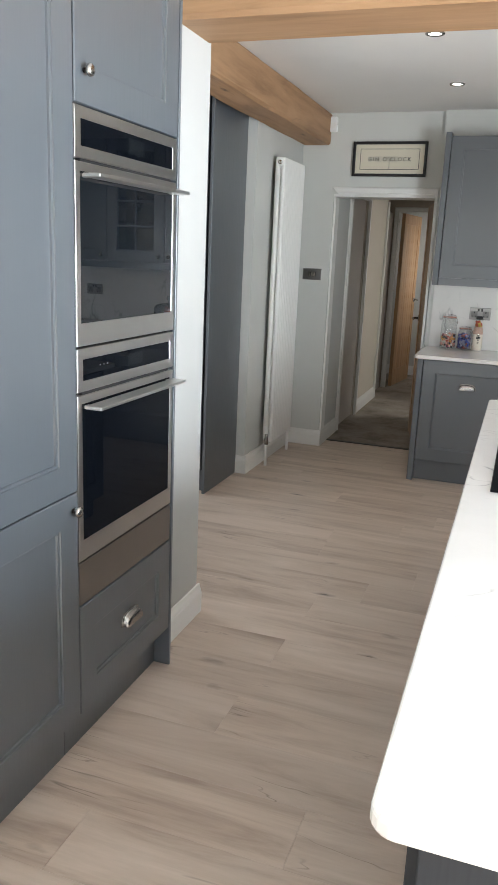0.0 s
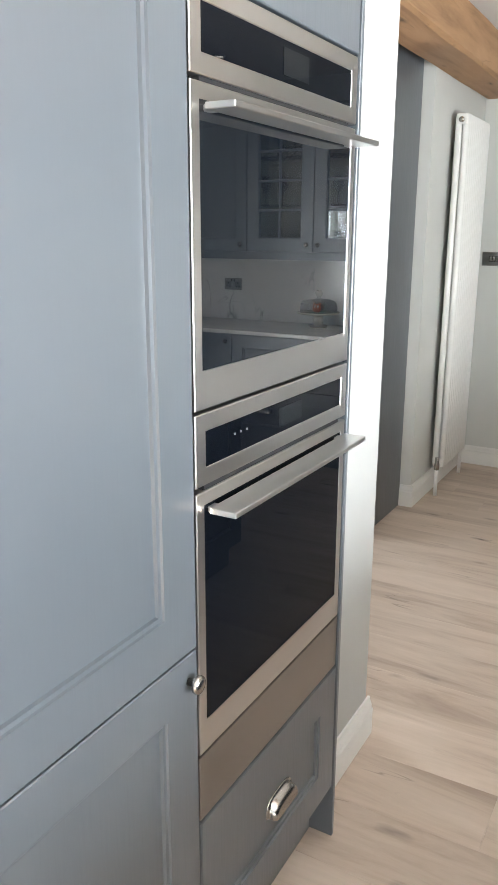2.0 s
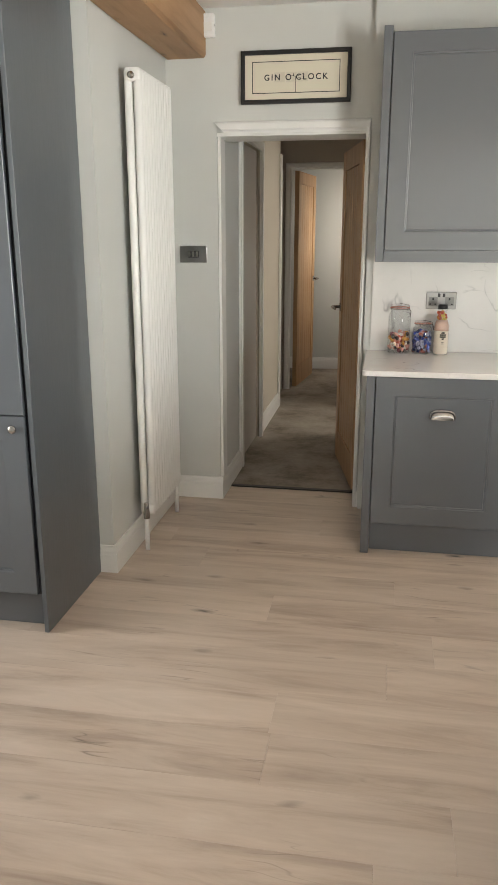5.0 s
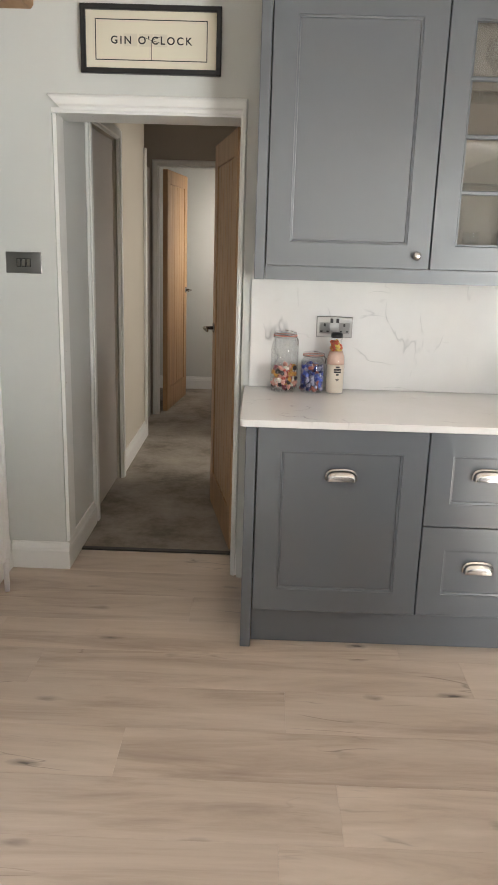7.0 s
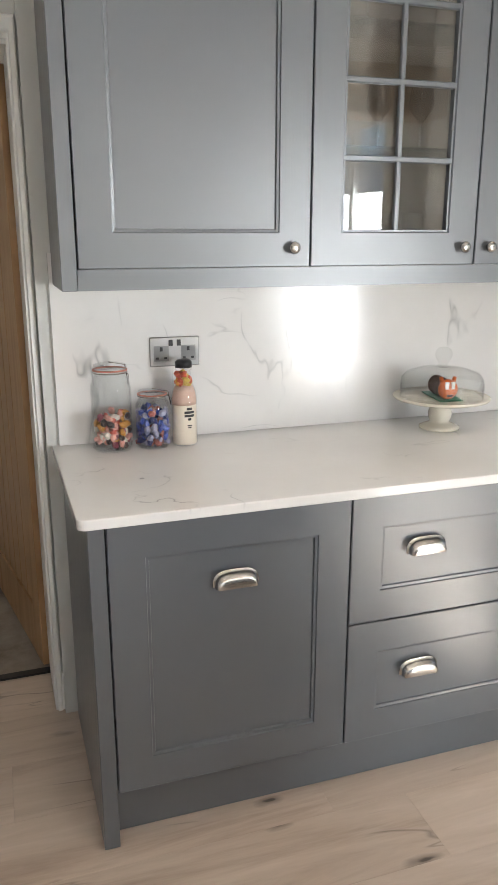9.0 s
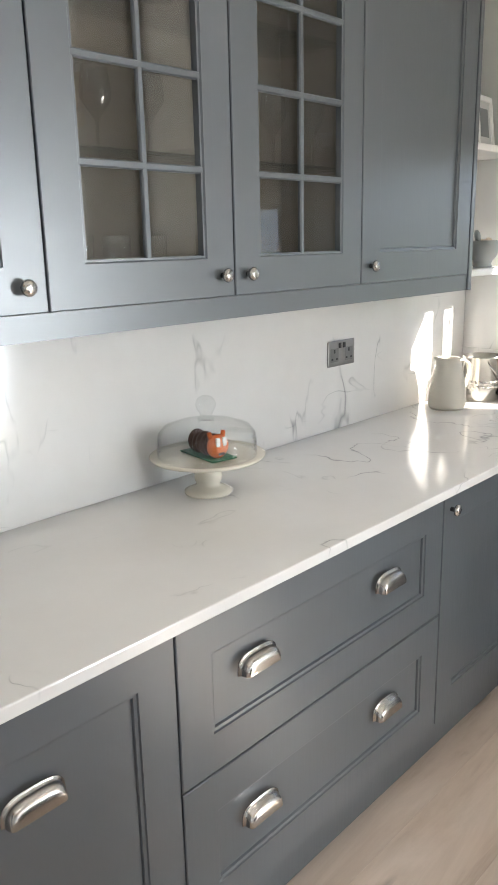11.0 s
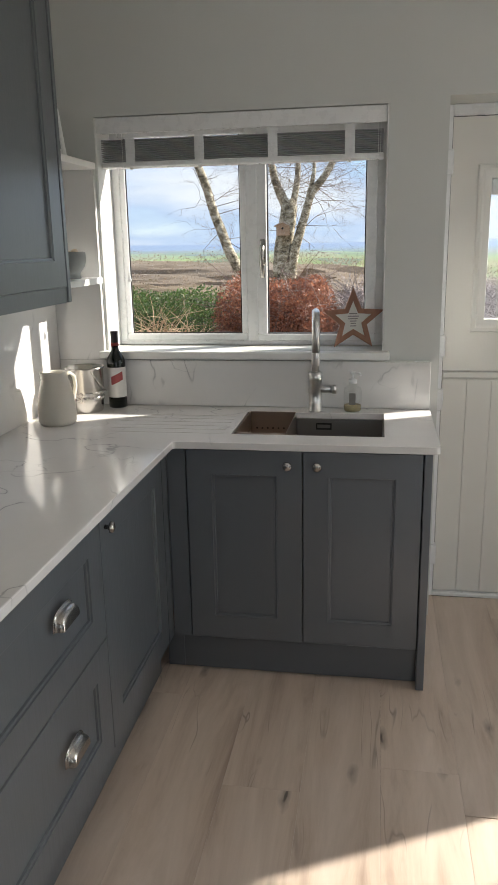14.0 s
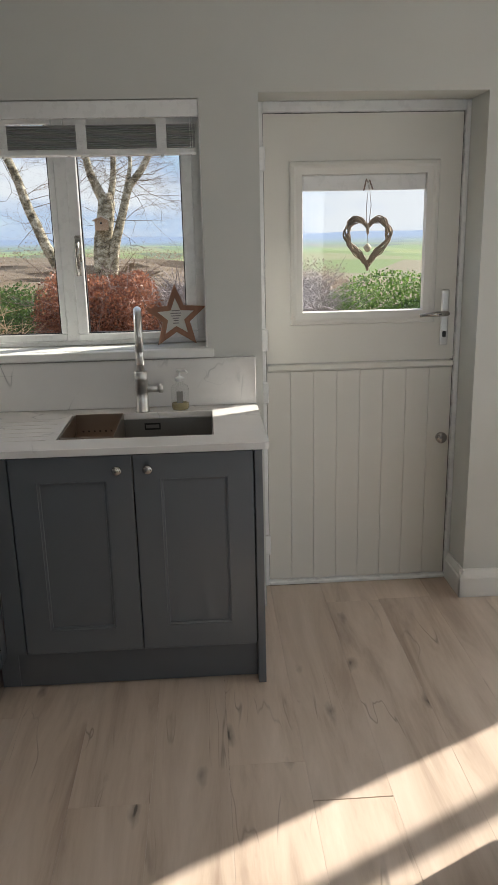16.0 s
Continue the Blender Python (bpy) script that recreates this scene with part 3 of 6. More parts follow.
for cx0, cx1 in ((-1.454, -1.438), (-1.4375, -1.430)):
    k = 0.0 if cx0 < -1.45 else 0.012
    structure(boxes("hall_cupboard_casing", [(cx0, cx1, 6.49 + k, 6.555 - k, 0.006, 2.06 - k), (cx0, cx1, 7.262 + k, 7.33 - k, 0.006, 2.06 - k), (cx0, cx1, 6.555 - k, 7.262 + k, 1.995 + k, 2.06 - k)], WHITE, None, 0.003), "white moulded casing round the hall cupboard door", "door casing")
structure(box("hall_side_door", -1.56, -1.53, 8.386, 9.09, 0, 2.0, HALL_DOOR, None, 0.002), "closed taupe painted hall door", "door")
skirting("baseboard", -1.455, 5.9205, -1.455, 6.489, (1, 0))
skirting("baseboard", -1.465, 7.331, -1.465, 8.314, (1, 0))
skirting("baseboard", -2.4, 10.3, -0.6, 10.3, (0, -1))


def lever(parent, x, y, z, side, reach):
    """A lever handle on a rose; side is the way out of the door, reach the way the lever points."""
    bm = bmesh.new()
    add_tube(bm, [(0, 0, 0), (0, side * 0.006, 0)], 0.026, 20)
    add_tube(bm, [(0, 0, 0), (0, side * 0.045, 0), (reach * 0.01, side * 0.052, 0), (reach * 0.05, side * 0.053, 0), (reach * 0.115, side * 0.05, -0.004)], 0.009, 12, [0.009, 0.009, 0.01, 0.009, 0.006])
    ob = finish(bm, "lever_handle", CHROME, parent, True)
    ob.location = (x, y, z)
    return tagged(ob, "brushed steel lever handle")


def plank_door(name, m, w, h, label):
    """A ledged oak door: stiles, rails and upright boards with grooves between. Its hinge edge is the local x = 0."""
    d = unit(name, m, label, "door", "oak hall doors")
    t = 0.04
    box("stile", 0, 0.1, 0, t, 0, h, OAK_DOOR, d, 0.002)
    box("stile", w - 0.1, w, 0, t, 0, h, OAK_DOOR, d, 0.002)
    box("rail", 0.1, w - 0.1, 0.0005, t - 0.0005, h - 0.11, h, OAK_DOOR, d, 0.002)
    box("rail", 0.1, w - 0.1, 0.0005, t - 0.0005, 0, 0.19, OAK_DOOR, d, 0.002)
    n = 6
    bw = (w - 0.2) / n
    for i in range(n):
        box("board", 0.1 + i * bw + 0.001, 0.1 + (i + 1) * bw - 0.001, 0.007, t - 0.007, 0.19, h - 0.11, OAK_DOOR, d, 0.004)
    lever(d, w - 0.055, 0, 1.0, -1, -1)
    lever(d, w - 0.055, t, 1.0, 1, -1)
    return d


# hinge at the lining, swung into the hall
plank_door("oak_door", pose(-0.688, 6.185, 0.008, 0, 0, 101), 0.75, 1.93, "open oak boarded door with steel lever handle")
plank_door("oak_door", pose(-1.405, 9.215, 0.008, 0, 0, 83.5), 0.76, 2.0, "open oak boarded door at the hall's end")
closet = unit("hall_cupboard_door", pose(-1.512, 6.556, 0.008), "taupe painted flush hall door with black pull", "door")
box("leaf", 0, 0.035, 0, 0.71, 0, 1.985, HALL_DOOR, closet, 0.002)
box("pull", 0.034, 0.05, 0.05, 0.085, 0.985, 1.095, BLACK, closet, 0.004)


# ---- fitted cabinets ----
SLAB0, SLAB1 = 0.856, 0.881
RUN_Y, SINK_X, WALL_Y, OVEN_X = 5.277, 1.598, 5.60, -1.095


def carcass(parent, w, z0, z1, depth, y=0.022):
    return box("body", 0.001, w - 0.001, y, depth, z0, z1, CARCASS, parent)


def base_unit(name, m, w, label, fronts, depth=0.56, plinth=True):
    """A base cabinet: body, plinth and fronts given as (kind, x0, x1, z0, z1)."""
    u = unit(name, m, label, "base cabinet", "grey kitchen cabinets")
    carcass(u, w, 0.15, SLAB0 - 0.001, depth)
    if plinth:
        box("plinth", 0, w, 0.055, 0.073, 0.002, 0.15, CABINET, u)
    for kind, x0, x1, z0, z1 in fronts:
        shaker(kind, x0 + 0.002, x1 - 0.002, z0, z1, CABINET, u)
    return u


u = base_unit("bin_cabinet", pose(-0.603, RUN_Y, 0), 0.60, "grey shaker base cabinet with one cup handle", [("door", 0, 0.6, 0.156, 0.85)])
cup_handle(u, 0.30, 0.688)
box("end_panel", -0.04, -0.002, -0.002, 0.585, 0.002, SLAB0 - 0.001, CABINET, u, 0.0015)
u = base_unit("drawer_cabinet", pose(-0.003, RUN_Y, 0), 0.953, "grey shaker cabinet with two deep drawers", [("drawer", 0, 0.953, 0.505, 0.85), ("drawer", 0, 0.953, 0.156, 0.501)])
for z in (0.705, 0.355):
    for x in (0.213, 0.690):
        cup_handle(u, x, z)
u = base_unit("corner_cabinet", pose(0.95, RUN_Y, 0), 0.648, "grey shaker corner base cabinet with knob", [("door", 0, 0.585, 0.156, 0.85)])
knob(u, 0.04, 0.80)
box("filler", 0.587, 0.647, 0.0, 0.02, 0.156, 0.85, CABINET, u)
u = base_unit("sink_cabinet", pose(SINK_X, 5.255, 0, 0, 0, -90), 0.85, "grey shaker sink cabinet with two doors", [("door", 0.045, 0.441, 0.156, 0.85), ("door", 0.441, 0.832, 0.156, 0.85)], 0.53)
for b in u.children:
    if b.name.startswith("body"):
        b.scale.z = 0.66
knob(u, 0.392, 0.803)
knob(u, 0.490, 0.803)
box("plinth", -0.062, -0.001, 0.055, 0.073, 0.002, 0.15, CABINET, u)
box("filler", -0.02, 0.043, 0.0, 0.02, 0.156, 0.85, CABINET, u)
box("end_panel", 0.834, 0.86, -0.002, 0.565, 0.002, SLAB0 - 0.001, CABINET, u, 0.0015)


def worktop():
    """The L-shaped slab in one piece, with the sink's opening, rounded at its free corners."""
    xs, ys = (-0.665, 1.578, 1.70, 2.06, 2.168), (4.372, 4.55, 5.07, 5.245, 5.886)
    bm = bmesh.new()
    for i in range(4):
        for j in range(4):
            if (i == 0 and j < 3) or (i == 2 and j == 1):
                continue
            bm.faces.new([bm.verts.new((x, y, SLAB1)) for x, y in ((xs[i], ys[j]), (xs[i + 1], ys[j]), (xs[i + 1], ys[j + 1]), (xs[i], ys[j + 1]))])
    bmesh.ops.remove_doubles(bm, verts=bm.verts, dist=1e-5)
    made = bmesh.ops.extrude_face_region(bm, geom=list(bm.faces))
    bmesh.ops.translate(bm, vec=(0, 0, SLAB0 - SLAB1), verts=[v for v in made["geom"] if isinstance(v, bmesh.types.BMVert)])
    bmesh.ops.recalc_face_normals(bm, faces=bm.faces)

    def at(e, x, y):
        return all(abs(v.co.x - x) < 1e-4 and abs(v.co.y - y) < 1e-4 for v in e.verts)

    bmesh.ops.bevel(bm, geom=[e for e in bm.edges if at(e, xs[0], ys[3]) or at(e, xs[1], ys[0])], offset=0.02, segments=6, affect="EDGES", profile=0.5)
    bmesh.ops.bevel(bm, geom=[e for e in bm.edges if at(e, xs[1], ys[3])], offset=0.012, segments=4, affect="EDGES", profile=0.5)
    rim = [e for e in bm.edges if abs(e.verts[0].co.z - e.verts[1].co.z) < 1e-5 and len(e.link_faces) == 2 and e.calc_face_angle() > 1.2]
    bmesh.ops.bevel(bm, geom=rim, offset=0.003, segments=2, affect="EDGES", profile=0.5)
    ob = finish(bm, "worktop", QUARTZ)
    # Grooves are not cut: thin darker strips laid on the slab.
    boxes("draining_grooves", [(1.70 + i * 0.055, 1.705 + i * 0.055, 5.10, 5.52, SLAB1 - 0.001, SLAB1 + 0.0006) for i in range(6)], material("groove_strip", (0.5, 0.48, 0.45), 0.3), ob)
    return tagged(ob, "white veined quartz worktop on grey cabinets", "worktop")


worktop()
structure(box("splashback_north", -0.645, 2.15, 5.868, 5.888, SLAB1 + 0.001, 1.42, QUARTZ), "white veined quartz splashback", "splashback")
structure(box("splashback_corner", 1.70, 2.15, 5.8685, 5.888, 1.421, 1.80, QUARTZ), "white veined quartz panel behind the shelves", "splashback")
structure(box("splashback_east", 2.150, 2.169, 4.375, 5.868, SLAB1 + 0.001, 1.066, QUARTZ, None, 0.0015), "white veined quartz upstand behind the sink", "splashback")


def wall_unit(name, m, w, label, doors, knobs, z0=1.387, z1=2.31, depth=0.285):
    u = unit(name, m, label, "wall cabinet", "grey kitchen cabinets")
    t = 0.018
    boxes("body", [(0, t, 0.022, depth, z0, z1), (w - t, w, 0.022, depth, z0, z1), (t, w - t, 0.022, depth, z0, z0 + t), (t, w - t, 0.022, depth, z1 - t, z1), (t, w - t, depth - 0.008, depth, z0 + t, z1 - t)], CARCASS, u)
    for kind, x0, x1 in doors:
        if kind == "glazed":
            tagged(glazed("glazed_door", x0 + 0.002, x1 - 0.002, z0, z1, CABINET, u), "grey door with eight small glass panes")
        else:
            shaker("door", x0 + 0.002, x1 - 0.002, z0, z1, CABINET, u)
    for x in knobs:
        knob(u, x, z0 + 0.048)
    box("light_rail", -0.0005, w + 0.0005, 0.004, 0.022, z0 - 0.052, z0 - 0.001, CABINET, u)
    return u


u = wall_unit("wall_cabinet", pose(-0.595, WALL_Y, 0), 0.603, "grey shaker wall cabinet with one door", [("door", 0, 0.603)], [0.552])
box("end_panel", -0.04, -0.002, -0.002, 0.286, 1.335, 2.335, CABINET, u, 0.0015)
GLZ = wall_unit("glazed_cabinet", pose(0.008, WALL_Y, 0), 1.01, "grey wall cabinet with two glazed doors", [("glazed", 0, 0.502), ("glazed", 0.502, 1.01)], [0.46, 0.545])
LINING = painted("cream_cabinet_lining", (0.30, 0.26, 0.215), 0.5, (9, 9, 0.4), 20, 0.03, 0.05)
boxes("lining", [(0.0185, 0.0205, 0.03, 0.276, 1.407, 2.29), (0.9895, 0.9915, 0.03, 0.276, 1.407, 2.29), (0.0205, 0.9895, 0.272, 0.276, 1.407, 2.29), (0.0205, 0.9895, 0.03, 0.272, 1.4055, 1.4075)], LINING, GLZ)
for z in (1.69, 2.0):
    sh = box("shelf", 0.02, 0.99, 0.06, 0.275, z, z + 0.008, GLASS, GLZ, 0.001)
    sh.visible_shadow = False
u = wall_unit("wall_cabinet", pose(1.018, WALL_Y, 0), 0.625, "grey shaker wall cabinet beside the open shelves", [("door", 0, 0.625)], [0.045])
box("end_panel", 0.627, 0.65, -0.002, 0.286, 1.335, 2.335, CABINET, u, 0.0015)


# ovens: the unit faces +x
def tall_unit(name, m, w, label, fronts, z1, depth=0.58):
    u = unit(name, m, label, "tall cabinet", "grey kitchen cabinets")
    box("plinth", 0, w, 0.06, 0.078, 0.002, 0.15, CABINET, u)
    for kind, x0, x1, z0, zz in fronts:
        shaker(kind, x0 + 0.002, x1 - 0.002, z0, zz, CABINET, u)
    return u


OVEN_Y = 1.773
TALL = 2.36
larder = tall_unit("larder_cabinet", pose(OVEN_X, OVEN_Y - 0.605, 0, 0, 0, 90), 0.602, "tall grey shaker larder cabinet with two doors", [("door", 0, 0.602, 0.156, 0.846), ("door", 0, 0.602, 0.85, TALL)], TALL)
carcass(larder, 0.602, 0.15, TALL, 0.6)
knob(larder, 0.575, 0.80)
knob(larder, 0.575, 0.90 + 1.4)
oven_unit = tall_unit("oven_housing", pose(OVEN_X, OVEN_Y, 0, 0, 0, 90), 0.593, "tall grey oven housing with drawer and top door", [("drawer", 0, 0.593, 0.156, 0.497), ("door", 0, 0.593, 1.838, TALL)], TALL)
boxes("body", [(0, 0.012, 0.022, 0.6, 0.15, TALL), (0.581, 0.593, 0.022, 0.6, 0.15, TALL), (0.012, 0.581, 0.58, 0.6, 0.15, TALL), (0.012, 0.581, 0.022, 0.58, 0.15, 0.52), (0.012, 0.581, 0.022, 0.58, 1.83, TALL)], CARCASS, oven_unit)
knob(oven_unit, 0.045, 1.915)
cup_handle(oven_unit, 0.297, 0.345)
box("end_panel", 0.594, 0.607, -0.003, 0.6, 0.002, TALL, CABINET, oven_unit, 0.0015)
# Trim steel is darkened and warmed: the floor's reflection put into its colour.
tagged(box("trim_panel", 0.002, 0.591, 0.002, 0.02, 0.502, 0.630, material("floor_reflection_steel", (0.34, 0.325, 0.31), 0.3, 1.0), oven_unit, 0.0015), "brushed steel trim panel under the oven")
LARDER2 = tall_unit("fridge_housing", pose(-2.385, 4.312, 0), 0.59, "tall grey shaker fridge cabinet beside the doorway", [("door", 0, 0.575, 0.156, 0.843), ("door", 0, 0.575, 0.847, TALL)], TALL)
carcass(LARDER2, 0.588, 0.15, TALL, 0.55)
knob(LARDER2, 0.535, 0.80)
box("end_panel", 0.592, 0.61, -0.003, 0.553, 0.002, 2.517, CABINET, LARDER2, 0.0015)


def bar_handle(parent, w, z):
    """A flat bar on two stays, with square returned ends."""
    bm = bmesh.new()
    add_box(bm, 0.028, w - 0.012, -0.056, -0.006, z - 0.005, z + 0.005, 0.0015)
    for x in (0.036, w - 0.052):
        add_box(bm, x, x + 0.022, -0.016, 0.004, z - 0.006, z + 0.004, 0.002)
    ob = finish(bm, "bar_handle", BRIGHT_STEEL, parent)
    ob.location = (0, 0, 0)
    return tagged(ob, "flat brushed steel bar handle")


def oven(m, z0, zc0, zc1, z1, label, dials):
    """A built-in oven: steel frame, black glass door, control strip and bar handle. The door runs z0..zc0, the strip zc1..z1."""
    w = 0.59
    o = unit("built_in_oven", m, label, "oven", "built-in ovens")
    bm = bmesh.new()
    add_rings(bm, 0.002, w, z0, zc0, [(0.0, 0.02), (0, 0.0015), (0.0015, 0), (0.022, 0), (0.024, 0.002)], cap=False)
    add_box(bm, 0.024, w - 0.022, 0, 0.018, z0 + 0.022, z0 + 0.06)
    finish(bm, "door_frame", STEEL, o)
    tagged(box("glass_door", 0.0235, w - 0.0225, 0.0008, 0.02, z0 + 0.0605, zc0 - 0.022, BLACK_GLASS if dials else MIRROR_GLASS, o), "black mirror glass oven door")
    bm = bmesh.new()
    add_rings(bm, 0.002, w, zc1, z1, [(0.0, 0.02), (0, 0.0015), (0.0015, 0), (0.028, 0), (0.030, 0.002)], cap=False)
    finish(bm, "control_frame", STEEL, o)
    tagged(box("control_panel", 0.029, w - 0.027, 0.0012, 0.02, zc1 + 0.028, z1 - 0.028, BLACK_GLASS, o), "black glass control panel")
    screen = material("oven_display", (0.008, 0.010, 0.012), 0.05, 0.0, 0.2)
    box("display", w * 0.47, w * 0.63, 0.0004, 0.0016, zc1 + 0.04, z1 - 0.04, screen, o)
    if dials:
        for x in (0.12, 0.14, 0.16):
            lathe("touch_mark", [(0, 0.0), (0.0022, 0.0), (0.0022, 0.0006), (0, 0.0006)], material("touch_mark_print", (0.18, 0.18, 0.18), 0.4), o, 14, pose(0, 0, 0, 90)).location = (x, 0.0011, zc1 + 0.063)
    box("vent", 0.03, w - 0.03, 0.004, 0.02, zc0 + 0.0005, zc1 - 0.0005, BLACK, o)
    bar_handle(o, w - 0.002, zc0 - 0.032)
    box("cavity", 0.012, w - 0.012, 0.022, 0.5, z0 + 0.003, z1 - 0.003, BLACK, o)
    return o


OV = pose(OVEN_X - 0.001, OVEN_Y, 0, 0, 0, 90)
oven(OV, 1.24, 1.703, 1.711, 1.833, "steel and black glass compact oven", False)
oven(OV, 0.636, 1.108, 1.118, 1.234, "steel and black glass single oven", True)


# ---- island ----
isl = unit("island", pose(-0.112, 0.80, 0), "dark navy island with white quartz top", "kitchen island")
bm = bmesh.new()
add_box(bm, 0, 1.068, 0, 2.95, SLAB0, SLAB1)
bmesh.ops.bevel(bm, geom=[e for e in bm.edges if abs(e.verts[0].co.z - e.verts[1].co.z) > 0.01], offset=0.035, segments=6, affect="EDGES", profile=0.5)
bmesh.ops.bevel(bm, geom=[e for e in bm.edges if abs(e.verts[0].co.z - e.verts[1].co.z) < 1e-5 and len(e.link_faces) == 2 and e.calc_face_angle() > 1.2], offset=0.005, segments=2, affect="EDGES", profile=0.5)
finish(bm, "top", QUARTZ, isl)
box("body", 0.06, 1.03, 0.03, 2.90, 0.12, SLAB0 - 0.001, ISLAND_PAINT, isl, 0.002)
box("plinth", 0.11, 0.98, 0.15, 2.87, 0.002, 0.119, ISLAND_PAINT, isl)
for i in range(4):
    p = shaker("panel", 0.02, 0.66, 0.14, 0.84, ISLAND_PAINT, isl)
    p.matrix_basis = pose(0.039, 0.13 + 0.69 * i + 0.34, 0.14, 0, 0, -90)
hob = tagged(box("hob", -0.039, 0.48, 2.19, 2.79, SLAB1 + 0.0005, SLAB1 + 0.006, BLACK_GLASS, None, 0.002), "black glass induction hob set in the island", "hob")


# ---- window, back door ----
def window_unit():
    y0, y1, z0, z1 = WIN
    x0, x1 = 2.33, 2.364
    w = unit("window_1", pose(0, 0, 0), "white uPVC casement window over the sink", "window")
    w["kind"] = "structure"
    f, fb, sb = 0.035, 0.018, 0.03
    ym = 5.088
    boxes("frame", [(x0, x1, y0, y1, z0 + 0.001, z0 + fb), (x0, x1, y0, y1, z1 - f, z1 - 0.001), (x0, x1, y0 + 0.001, y0 + f, z0 + fb, z1 - f), (x0, x1, y1 - f, y1 - 0.001, z0 + fb, z1 - f), (x0, x1, ym - 0.022, ym + 0.022, z0 + fb, z1 - f)], UPVC, w, 0.002)
    # right casement opens and stands proud; the other pane is fixed
    for name, a, b, proud, s in (("sash", y0 + f, ym - 0.022, -0.012, 0.042), ("fixed_light", ym + 0.022, y1 - f, 0.0, 0.024)):
        bm = bmesh.new()
        c = 0.004
        for p, q, r, t in ((a, b, z0 + fb, z0 + fb + sb), (a, b, z1 - f - s, z1 - f), (a, a + s, z0 + fb + sb, z1 - f - s), (b - s, b, z0 + fb + sb, z1 - f - s)):
            add_box(bm, x0 + proud, x1 - 0.008, p, q, r, t, c)
        finish(bm, name, UPVC, w)
        g = box("glass", x0 + 0.014, x0 + 0.018, a + s - 0.004, b - s + 0.004, z0 + fb + sb - 0.004, z1 - f - s + 0.004, PANE, w)
        g.visible_shadow = False
        boxes("seal", [(x0 + proud + 0.008, x0 + 0.012, a + s - 0.001, a + s + 0.004, z0 + fb + sb, z1 - f - s), (x0 + proud + 0.008, x0 + 0.012, b - s - 0.004, b - s + 0.001, z0 + fb + sb, z1 - f - s), (x0 + proud + 0.008, x0 + 0.012, a + s, b - s, z0 + fb + sb - 0.001, z0 + fb + sb + 0.004)], BLACK, w)
    h = tube("handle", [(x0 - 0.015, ym - 0.048, 1.50), (x0 - 0.045, ym - 0.048, 1.50), (x0 - 0.05, ym - 0.048, 1.48), (x0 - 0.048, ym - 0.048, 1.38)], 0.009, CHROME, w, 10)
    box("handle_plate", x0 - 0.018, x0 - 0.012, ym - 0.060, ym - 0.036, 1.43, 1.53, CHROME, w, 0.003)
    return w


window_unit()
structure(boxes("window_reveal", [(2.172, 2.329, 4.5565, 4.561, 1.105, 1.988), (2.172, 2.329, 5.660, 5.6645, 1.105, 1.988)], WHITE), "white window reveal lining", "window reveal")
structure(box("window_sill", 2.128, 2.33, 4.532, 5.69, 1.073, 1.104, WHITE, None, 0.006, 2), "white painted window sill", "window sill")


